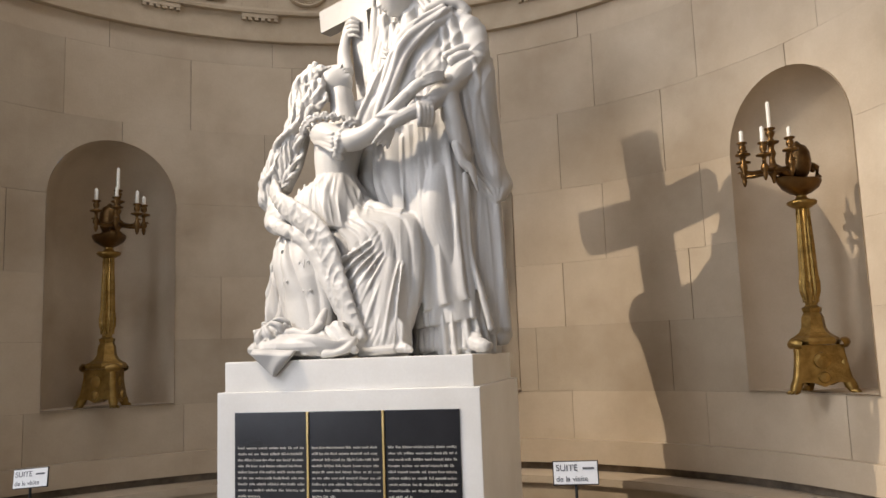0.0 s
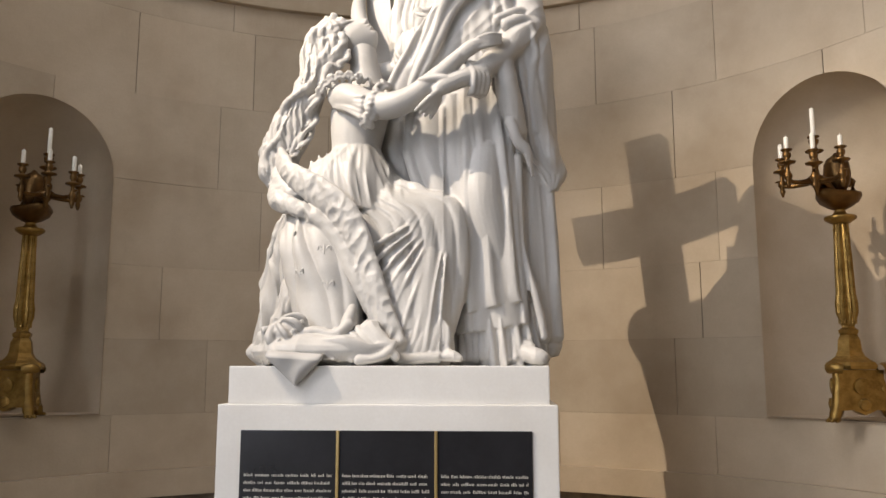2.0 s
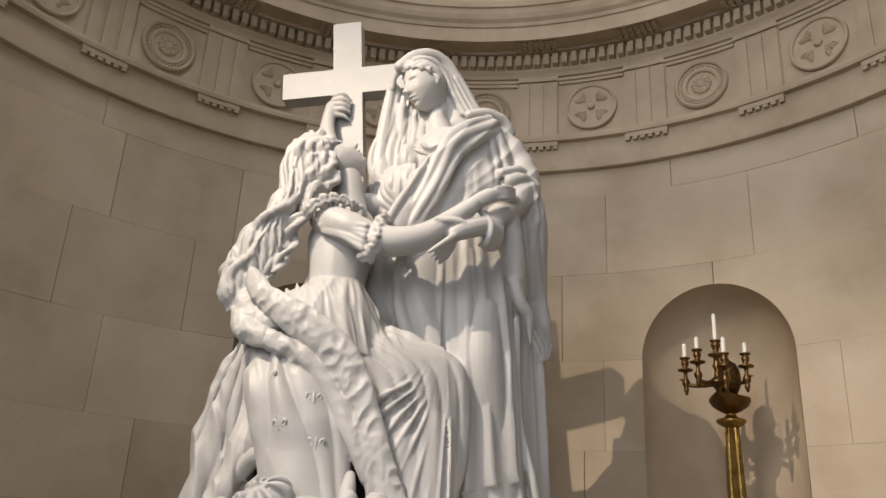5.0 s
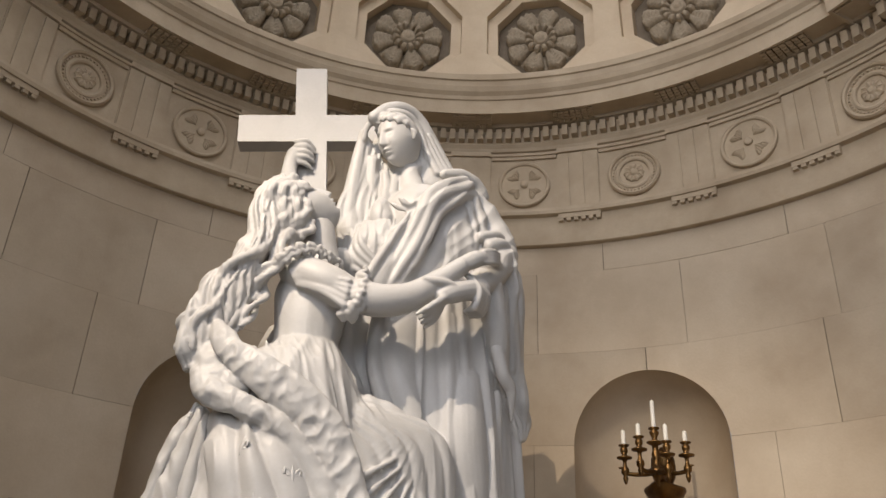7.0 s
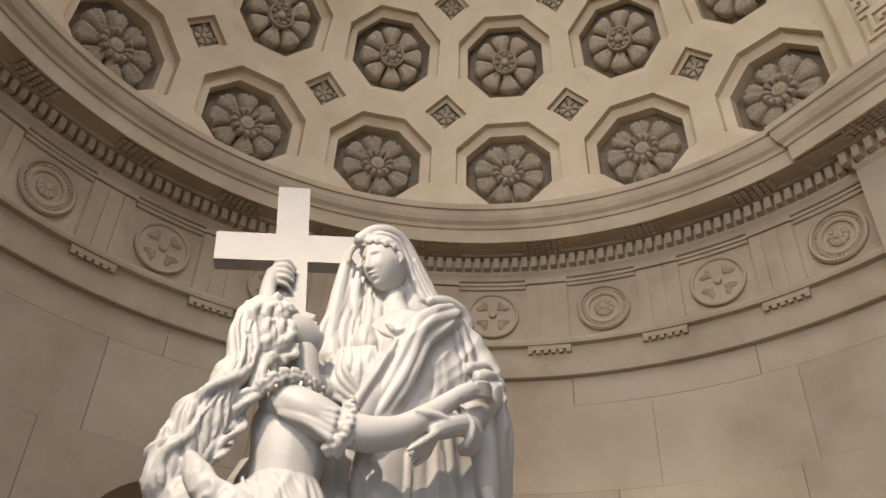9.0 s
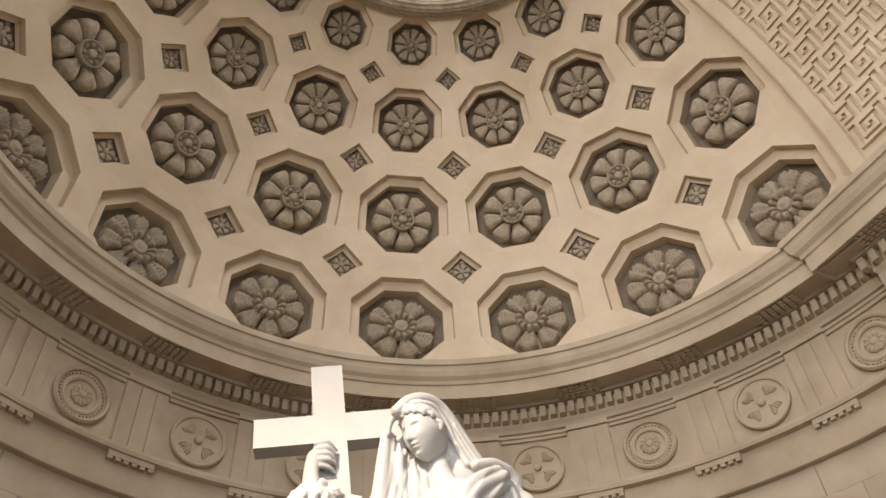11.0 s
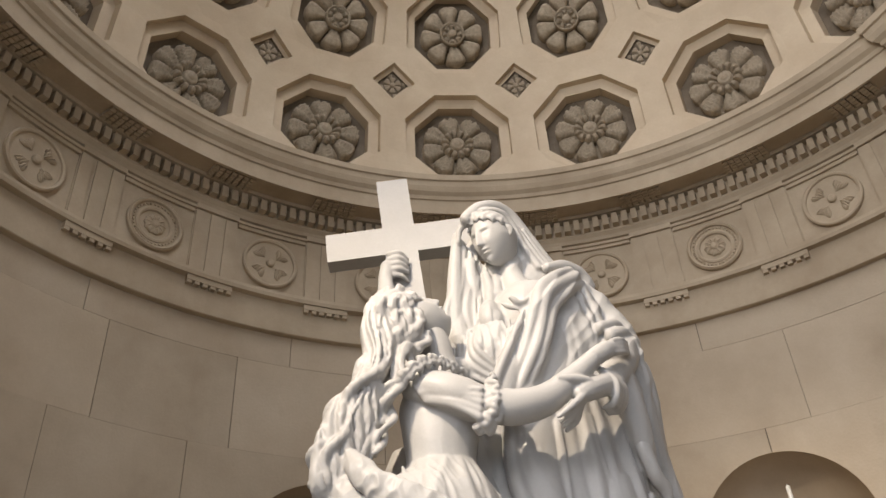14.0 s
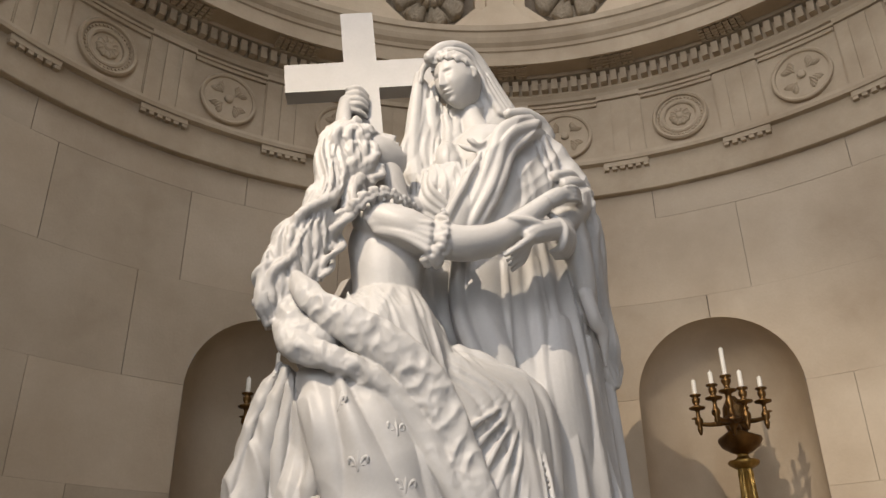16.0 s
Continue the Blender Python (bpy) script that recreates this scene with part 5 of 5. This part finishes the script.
# arm, sleeve and the cloth hanging from it
roll([(0.561, 1.000, 3.724), (0.656, 0.960, 3.611), (0.697, 0.880, 3.443)], [.095, .105, .085])
roll([(0.698, 0.880, 3.428), (0.565, 0.760, 3.253), (0.455, 0.690, 3.139)], [.085, .075, .055])
roll([(0.559, 0.740, 3.188), (0.590, 0.760, 2.993), (0.630, 0.790, 2.847)], [.055, .06, .04])
roll([(0.678, 0.820, 3.281), (0.709, 0.840, 3.009), (0.760, 0.870, 2.777)], [.055, .06, .06])
cloth([((0.552, 0.820, 3.354), (0.773, 0.880, 3.439)), ((0.524, 0.770, 3.184), (0.792, 0.840, 3.234)), ((0.574, 0.790, 2.959), (0.802, 0.860, 3.017)), ((0.603, 0.810, 2.789), (0.810, 0.880, 2.812)), ((0.694, 0.840, 2.655), (0.858, 0.890, 2.684)), ((0.772, 0.870, 2.585), (0.808, 0.880, 2.595))], 5, .034, .015, 15, .5)
roll([(0.688, 0.800, 3.406), (0.710, 0.800, 3.278), (0.693, 0.800, 3.077), (0.717, 0.820, 2.867)], [.025, .028, .025, .02])
roll([(0.585, 0.740, 2.906), (0.623, 0.745, 2.807), (0.669, 0.760, 2.751), (0.690, 0.790, 2.644)], [.024, .024, .022, .012])
roll([(0.738, 0.860, 2.908), (0.767, 0.860, 2.749), (0.795, 0.860, 2.677)], [.05, .05, .018])
roll([(0.757, 0.880, 2.672), (0.746, 0.900, 2.596), (0.711, 0.900, 2.566)], [.035, .03, .015])
for k in range(4):
    roll([Vector((0.382, 0.660, 3.170)) + Vector((.018 * k, .006 * k, .004)), Vector((0.420, 0.610, 3.097)) + Vector((.020 * k, .012 * k, 0)), Vector((0.414, 0.630, 3.025)) + Vector((.018 * k, .012 * k, 0)), Vector((0.390, 0.670, 3.014)) + Vector((.016 * k, .012 * k, 0))], [.012, .016, .016, .010], 1, 6, 8)
roll([(0.568, 0.780, 3.406), (0.645, 0.800, 3.437), (0.724, 0.820, 3.421)], [.03, .028, .014])
roll([(0.532, 0.800, 3.447), (0.641, 0.830, 3.492), (0.715, 0.850, 3.462)], [.025, .026, .014])
# mantle across the breast and over the shoulder
for k in range(3):
    o = Vector((.024 * k, -.012 * (k == 1), -.030 * k))
    roll([Vector(p) + o for p in ((0.503, 0.900, 3.786), (0.367, 0.820, 3.673), (0.259, 0.785, 3.560), (0.199, 0.765, 3.408), (0.137, 0.765, 3.257), (0.066, 0.790, 3.104))], [.024, .030, .030, .026, .022, .014])
roll([(0.400, 0.920, 3.796), (0.499, 0.930, 3.833), (0.585, 0.945, 3.819), (0.647, 0.955, 3.765)], [.022, .030, .030, .022])
roll([(0.143, 0.830, 3.541), (0.188, 0.820, 3.514), (0.254, 0.820, 3.577)], [.010, .013, .014])
roll([(0.116, 0.860, 3.521), (0.179, 0.830, 3.488), (0.229, 0.820, 3.522)], [.009, .011, .010])
cloth([((0.166, 0.800, 3.465), (0.543, 0.910, 3.793)), ((0.081, 0.775, 3.305), (0.608, 0.870, 3.599)), ((-0.009, 0.765, 3.127), (0.585, 0.820, 3.387)), ((-0.054, 0.770, 2.975), (0.452, 0.790, 3.181))], 8, .026, .012, 13, .8)
folds((0.124, 0.810, 3.416), (0.190, 0.790, 3.361), (0.075, 0.810, 3.155), (0.149, 0.790, 3.158), 3, .010, .014, .01, 8)
cloth([((0.081, 0.860, 3.082), (0.540, 0.800, 3.064)), ((0.068, 0.840, 2.758), (0.599, 0.790, 2.762)), ((0.209, 0.800, 2.411), (0.640, 0.780, 2.429)), ((0.292, 0.770, 2.135), (0.654, 0.770, 2.158)), ((0.319, 0.750, 1.896), (0.659, 0.760, 1.942))], 5, .030, .035, 14, .9)
roll([(0.088, 1.000, 3.439), (0.044, 1.040, 3.395), (0.044, 1.000, 3.283)], [.055, .065, .06])
folds((0.042, 0.940, 3.445), (0.137, 0.900, 3.461), (0.041, 0.950, 3.256), (0.154, 0.860, 3.215), 7, .009, .013, .03, 77)
for k in range(4):
    roll([Vector((0.045, 0.960, 3.458)) + Vector((-.02 * k, .02 * k, -.02 * k)), Vector((0.019, 0.920, 3.332)) + Vector((-.01 * k, .02 * k, -.025 * k)), Vector((0.080, 0.900, 3.253)) + Vector((0, .01 * k, -.025 * k))], [.010, .014, .010], 1, 6, 7)
ball((0.117, 0.920, 3.366), .055, .050, .085)
# her back, the fall of the mantle behind, and the bent arm that holds the cross
loft([((.36, 1.20, 1.745), .34, .24, .8), ((.36, 1.22, 2.1), .33, .25, .8), ((.34, 1.24, 2.6), .31, .27, .7), ((.32, 1.24, 3.0), .30, .26, .6), ((.33, 1.18, 3.4), .26, .20, .4), ((.36, 1.12, 3.62), .16, .13, .2)], 0.12, 16, 35, 8, 0.2)
roll([(.28, 1.14, 3.58), (.16, 1.36, 3.46), (.06, 1.52, 3.38), (.02, 1.46, 3.52)], [.11, .13, .13, .07])
roll([(.27, 1.05, 3.86), (.25, 1.22, 3.58), (.20, 1.36, 3.34)], [.10, .14, .15])
roll([(.16, 1.20, 3.30), (.16, 1.30, 2.80), (.16, 1.30, 2.30)], [.16, .20, .22])
roll([(.06, 1.50, 3.40), (.10, 1.44, 3.05), (.14, 1.40, 2.70)], [.12, .10, .07])
roll([(-.16, 1.16, 2.9), (-.10, 1.20, 2.4), (-.06, 1.24, 1.9)], [.14, .20, .24])
# her neck, head and veil
ball((0.121, 0.960, 3.501), .055, .05, .075)
ball((0.128, 0.980, 3.538), .05, .05, .07)
roll([(0.251, 1.020, 3.860), (0.270, 1.000, 3.743), (0.291, 0.970, 3.628)], [.050, .062, .085])
ball((0.230, 1.040, 4.012), .085, .085, .090)
veiled = Head((0.190, 0.985, 3.952), (-.87, -.27, -.40), (-.38, -.12, .915), 1.2)
veiled.carve()
roll([veiled.on(-1.55, .10, .02), veiled.on(-1.62, -.02, .06), veiled.on(-1.55, -.18, .02)], [.012, .014, .010])
for k in range(5):
    roll([veiled.on(t, .72 - .55 * abs(t / 1.5) ** 1.6 + .075 * k, .04 + .016 * (k % 2)) for t in (-1.45, -1.1, -.7, -.3, .1, .5, .9, 1.3)], [.007, .009, .009, .009, .009, .009, .009, .007], 1, 6, 8, .008, 7.0, k * 2.1)
ball((0.523, 0.720, 3.267), .075, .05, .05)
roll([(0.030, 1.040, 3.928), (0.040, 1.020, 4.000), (0.107, 0.965, 4.062), (0.197, 0.945, 4.080), (0.268, 0.960, 4.038), (0.322, 0.965, 3.928), (0.383, 0.955, 3.818)], [.012, .016, .018, .018, .018, .018, .020])
roll([(0.045, 0.980, 4.023), (0.117, 0.985, 4.101), (0.205, 0.990, 4.137), (0.295, 1.010, 4.115), (0.375, 1.020, 4.017), (0.451, 1.000, 3.875), (0.499, 0.980, 3.783)], [.030, .036, .038, .040, .042, .042, .04])
roll([(0.301, 0.970, 4.031), (0.358, 0.965, 3.925), (0.417, 0.950, 3.815)], [.014, .016, .016])
roll([(0.339, 0.980, 4.029), (0.403, 0.975, 3.917), (0.462, 0.960, 3.813)], [.012, .014, .014])
ball((0.243, 1.070, 4.019), .128, .11, .130)
roll([(0.303, 1.080, 3.964), (0.401, 1.080, 3.833), (0.491, 1.060, 3.693)], [.12, .14, .13])
roll([(0.035, 1.060, 3.985), (0.024, 1.070, 3.837), (0.012, 1.075, 3.670), (0.000, 1.070, 3.506)], [.020, .032, .040, .045])
roll([(0.060, 1.090, 3.960), (0.066, 1.090, 3.778), (0.066, 1.070, 3.519)], [.03, .045, .055])
roll([(0.089, 1.050, 3.838), (0.102, 1.060, 3.686), (0.110, 1.060, 3.562)], [.03, .035, .03])
roll([(0.153, 1.030, 3.775), (0.157, 1.020, 3.676), (0.143, 1.000, 3.585)], [.02, .028, .02])
roll([(0.133, 1.100, 3.990), (0.094, 1.110, 3.799), (0.025, 1.080, 3.557), (0.006, 1.040, 3.420)], [0.030, 0.040, 0.050, 0.050])
roll([(0.218, 1.100, 3.892), (0.187, 1.100, 3.730), (0.109, 1.060, 3.540)], [0.040, 0.050, 0.050])
cloth([((0.026, 1.070, 3.979), (0.179, 1.060, 3.839)), ((-0.003, 1.070, 3.740), (0.173, 1.050, 3.740)), ((-0.059, 1.060, 3.549), (0.157, 1.030, 3.650)), ((-0.042, 1.050, 3.398), (0.133, 1.000, 3.515)), ((-0.023, 1.040, 3.216), (0.105, 0.980, 3.311))], 6, .026, .0, 12, .3)
roll([(0.202, 1.030, 3.778), (0.182, 1.000, 3.655)], [.022, .025])

raw = sculpt.ob("carving", MARBLE)
rm = raw.modifiers.new("remesh", "REMESH")
rm.mode, rm.voxel_size, rm.use_smooth_shade = "VOXEL", 0.0056, True
sm = raw.modifiers.new("smooth", "SMOOTH")
sm.factor, sm.iterations = 0.5, 1
carved = bpy.data.meshes.new_from_object(raw.evaluated_get(bpy.context.evaluated_depsgraph_get()))
bpy.data.objects.remove(raw)

# fine relief: folds of the robes, strands of hair, tufts of fur
co = np.empty(len(carved.vertices) * 3)
carved.vertices.foreach_get("co", co)
co = co.reshape(-1, 3)
no = np.empty(len(carved.vertices) * 3)
carved.vertex_normals.foreach_get("vector", no)
no = no.reshape(-1, 3)


def near(path, reach):
    """How close each vertex lies to a broken line: one on it, nought past reach."""
    best = np.full(len(co), 9.0)
    for a, b in zip(path, path[1:]):
        a, b = np.array(a), np.array(b)
        t = np.clip(((co - a) @ (b - a)) / ((b - a) @ (b - a)), 0, 1)
        best = np.minimum(best, np.linalg.norm(co - a - t[:, None] * (b - a), axis=1))
    return np.clip(1.6 * (1 - best / reach), 0, 1)


def ridged(u, v, w):
    return np.array([1 - 2.2 * abs(noise.noise((a, b, c))) for a, b, c in zip(u, v, w)])


skin = np.zeros(len(co))
for path, reach in ((((-0.196, 0.930, 3.431), (-0.102, 0.910, 3.418)), .17), (((-0.161, 0.950, 3.316), (-0.108, 0.920, 3.254)), .09), (((-0.005, 0.660, 2.964), (0.250, 0.620, 3.093), (0.515, 0.620, 3.270)), .075), (((0.378, 0.620, 3.087), (0.154, 0.600, 2.930)), .07), (((0.143, 0.920, 4.000), (0.133, 0.900, 3.842), (0.144, 0.900, 3.751), (0.249, 0.930, 3.678)), .17), (((0.068, 0.980, 4.021), (0.214, 1.000, 4.132), (0.370, 1.000, 3.998), (0.461, 0.980, 3.840)), .16), (((-0.215, 1.200, 3.699), (-0.201, 1.240, 3.920)), .09)):
    skin = np.maximum(skin, near(path, reach))
fur = np.maximum(near(((-0.486, 0.710, 2.677), (-0.369, 0.630, 2.580), (-0.243, 0.585, 2.488), (-0.140, 0.555, 2.353), (-0.072, 0.530, 2.193), (-0.013, 0.505, 2.009), (0.050, 0.480, 1.824)), .10), near(((-0.558, 0.840, 2.673), (-0.540, 0.740, 2.541), (-0.439, 0.670, 2.486), (-0.309, 0.615, 2.415)), .08))
hair = np.maximum(near(((-0.265, 0.880, 3.482), (-0.347, 0.880, 3.395), (-0.346, 0.870, 3.250), (-0.422, 0.860, 3.130), (-0.494, 0.850, 3.010), (-0.542, 0.850, 2.912), (-0.569, 0.850, 2.799)), .11), near(((-0.329, 0.860, 3.221), (-0.382, 0.850, 3.099), (-0.437, 0.860, 2.936), (-0.493, 0.840, 2.793)), .08))
robe = (1 - skin) * (1 - np.maximum(fur, hair)) * (co[:, 0] > 0.27) * np.clip((3.15 - co[:, 2]) * 4, 0, 1)
upper = (1 - skin) * (1 - np.maximum(fur, hair)) * (co[:, 0] > 0.10) * np.clip((co[:, 2] - 3.05) * 4, 0, 1)
knee = np.array((0.243, 0.700, 2.430))
kneel = (1 - skin) * (1 - np.maximum(fur, hair)) * (co[:, 0] <= 0.27) * np.clip((3.0 - co[:, 2]) * 3, 0, 1)
ang = np.arctan2(co[:, 0] - knee[0], knee[2] + 0.12 - co[:, 2])
rad = np.hypot(co[:, 0] - knee[0], co[:, 2] - knee[2])
front = kneel * np.clip((co[:, 0] + 0.03) * 12, 0, 1) * np.clip((2.5 - co[:, 2]) * 6, 0, 1)
calm = 1 - 0.8 * near(((0.431, 0.760, 2.813), (0.434, 0.720, 2.525), (0.473, 0.740, 2.292), (0.511, 0.780, 1.999)), .19)
d = robe * calm * 0.011 * (ridged(co[:, 0] * 6, co[:, 1] * 5, co[:, 2] * 0.6) - 0.45)
d += robe * calm * 0.003 * (ridged(co[:, 0] * 26 + 3, co[:, 1] * 22, co[:, 2] * 2.0) - 0.45)
d += upper * 0.009 * (ridged((co[:, 0] * 0.75 - co[:, 2] * 0.66) * 13, co[:, 1] * 6, (co[:, 0] * 0.66 + co[:, 2] * 0.75) * 2.0) - 0.45)
d += front * 0.004 * (ridged(ang * 7, rad * 1.6, co[:, 1] * 3) - 0.45)
d += (kneel - front) * 0.016 * (ridged(co[:, 0] * 5 + co[:, 2] * 2.4, co[:, 1] * 4, co[:, 2] * 1.6 + 7) - 0.45)
d += (kneel - front) * np.clip((-0.42 - co[:, 0]) * 14, 0, 1) * 0.018 * (ridged(co[:, 0] * 17 + co[:, 2] * 3, co[:, 1] * 10, co[:, 2] * 1.2) - 0.45)
d += hair * 0.005 * (ridged(co[:, 0] * 46 + co[:, 2] * 16, co[:, 1] * 20, co[:, 2] * 10 - co[:, 0] * 10) - 0.4)
d += fur * 0.008 * (ridged(co[:, 0] * 19, co[:, 1] * 19, co[:, 2] * 15) - 0.3)
d += fur * 0.002 * (ridged(co[:, 0] * 40, co[:, 1] * 40, co[:, 2] * 28) - 0.3)
gather = kneel * near(((-0.397, 0.760, 2.720), (-0.284, 0.740, 2.741), (-0.184, 0.720, 2.650), (-0.107, 0.720, 2.575), (-0.024, 0.740, 2.613)), .17)
d += gather * 0.009 * (ridged(co[:, 0] * 30 + co[:, 2] * 6, co[:, 1] * 8, co[:, 2] * 2.5) - 0.45)
co += no * d[:, None]
carved.vertices.foreach_set("co", co.ravel())
carved.update()

# embroidered lilies, laid on the carved cloth
tree = BVHTree.FromPolygons([tuple(v) for v in co], [tuple(p.vertices) for p in carved.polygons])
sculpt.v, sculpt.f = [], []
view = Vector((0.25, 0.93, 0.25)).normalized()
for spot in ((-0.412, 0.700, 2.363), (-0.367, 0.650, 2.184), (-0.249, 0.650, 2.293), (-0.222, 0.650, 2.132), (-0.508, 0.850, 2.312)):
    spot_at, nrm, _, _ = tree.ray_cast(Vector(spot) - view * 0.5, view)
    if spot_at is None:
        continue
    ax = Vector((0, 0, 1)) - nrm * nrm.z
    ax.normalize()
    bx = ax.cross(nrm)

    def at(a, b):
        return spot_at + bx * a + ax * b - nrm * 0.0045

    roll([at(0, -.026), at(0, .002), at(0, .030)], [.006, .008, .004], 1, 4, 7)
    for sgn in (-1, 1):
        roll([at(sgn * .004, -.014), at(sgn * .017, .008), at(sgn * .027, .010), at(sgn * .028, -.004)], [.005, .006, .006, .004], 1, 4, 7)
    roll([at(-.017, -.010), at(.017, -.010)], [.005, .005], 1, 3, 6)
# the corner of the mantle that hangs over the plinth's edge: a folded sheet
rows = []
for i in range(17):
    u = max(0, (i - 2) / 14)
    row = []
    for k in range(19):
        w = k / 18
        a, b = Vector((-0.435, 0.275, 1.785)).lerp(Vector((-0.202, 0.275, 1.769)), w), Vector((-0.305, 0.275, 1.661))
        p = a.lerp(b, u * (1 - .20 * (2 * w - 1) ** 2))
        swell = .022 * math.sin(math.pi * w) * (1 - .7 * u) + .008 * math.sin(8 * w + 3 * u) * (1 - u)
        row.append(Vector((p.x, p.y - swell + (.07, .03)[i] * 1.2 if i < 2 else p.y - swell, p.z + (.030, .028)[i] * .8 if i < 2 else p.z)))
    rows.append(row)
back = [[v + Vector((0, .022, -.002)) for v in row] for row in rows]
sculpt.grid([f + b[::-1] for f, b in zip(rows, back)], close_u=True)
lilies = (list(sculpt.v), list(sculpt.f))

# the cross, joined to the same block
bm = bmesh.new()
bm.from_mesh(carved)
lv = [bm.verts.new(v) for v in heads.v]
for f in heads.f:
    bm.faces.new([lv[i] for i in f]).smooth = True
lv = [bm.verts.new(v) for v in lilies[0]]
for f in lilies[1]:
    bm.faces.new([lv[i] for i in f]).smooth = True
cross_at = Matrix.Translation((-0.486, 1.413, 4.106)) @ Matrix.Rotation(radians(-24), 4, "Z") @ Matrix.Rotation(radians(-5.5), 4, "Y")
for x0, x1, z0, z1 in ((0.0, 0.272, -0.155, 0.0), (0.272, 0.425, -1.25, 0.29), (0.425, 0.695, -0.155, 0.0)):
    geo = bmesh.ops.create_cube(bm, size=1.0, matrix=cross_at @ Matrix.Translation(((x0 + x1) / 2, 0.045, (z0 + z1) / 2)) @ Matrix.Diagonal((x1 - x0, 0.09 - (0.002 if x0 == 0.272 else 0), z1 - z0, 1)))
    for f in {f for v in geo["verts"] for f in v.link_faces}:
        f.smooth = False
bm.to_mesh(carved)
bm.free()
carved.materials.clear()
carved.materials.append(MARBLE)
statue = new("marble_statue", carved)
tagged(statue, "white marble statue group, kneeling and standing draped figures with a cross", "statue")

# ---- wall blocks ----
rng = random.Random(3)
COURSES = [
    (1.04, 1.42, (-62, -41, -20, -2, 17, 36.8, 56, 76)),
    (1.42, 1.94, (-72, -51, -29.8, -9, 12, 32.2, 53, 74)),
    (1.94, 2.46, (-75, -55, -35.8, -18, -1, 16.6, 35.8, 55, 75)),
    (2.46, 3.075, (-65, -45, -23.5, 0, 23.4, 38.3, 65.2, 80)),
    (3.075, 3.72, (-70, -50, -29.3, -14.6, 1.5, 17, 33.2, 52, 72)),
    (3.72, 4.34, (-75, -58, -40.3, -25, -10.1, 8, 23, 39, 57, 74)),
    (4.34, 4.56, (-76, -52, -28, -3.8, 21, 47.6, 70)),
]
for z0, z1, joints in COURSES:
    cuts = (-END,) + joints + (END,)
    for b0, b1 in zip(cuts, cuts[1:]):
        gap = rng.choice((0.022, 0.030, 0.058, 0.045, 0.024))
        g = Geo()
        wall_slab(g, R + rng.uniform(-0.0018, 0.0018), R + 0.011, b0 + gap, b1 - gap, z0 + 0.0007, z1 - 0.0007)
        if len(g.f):
            g.ob("stone_block", STONE, apse, recalc=False)
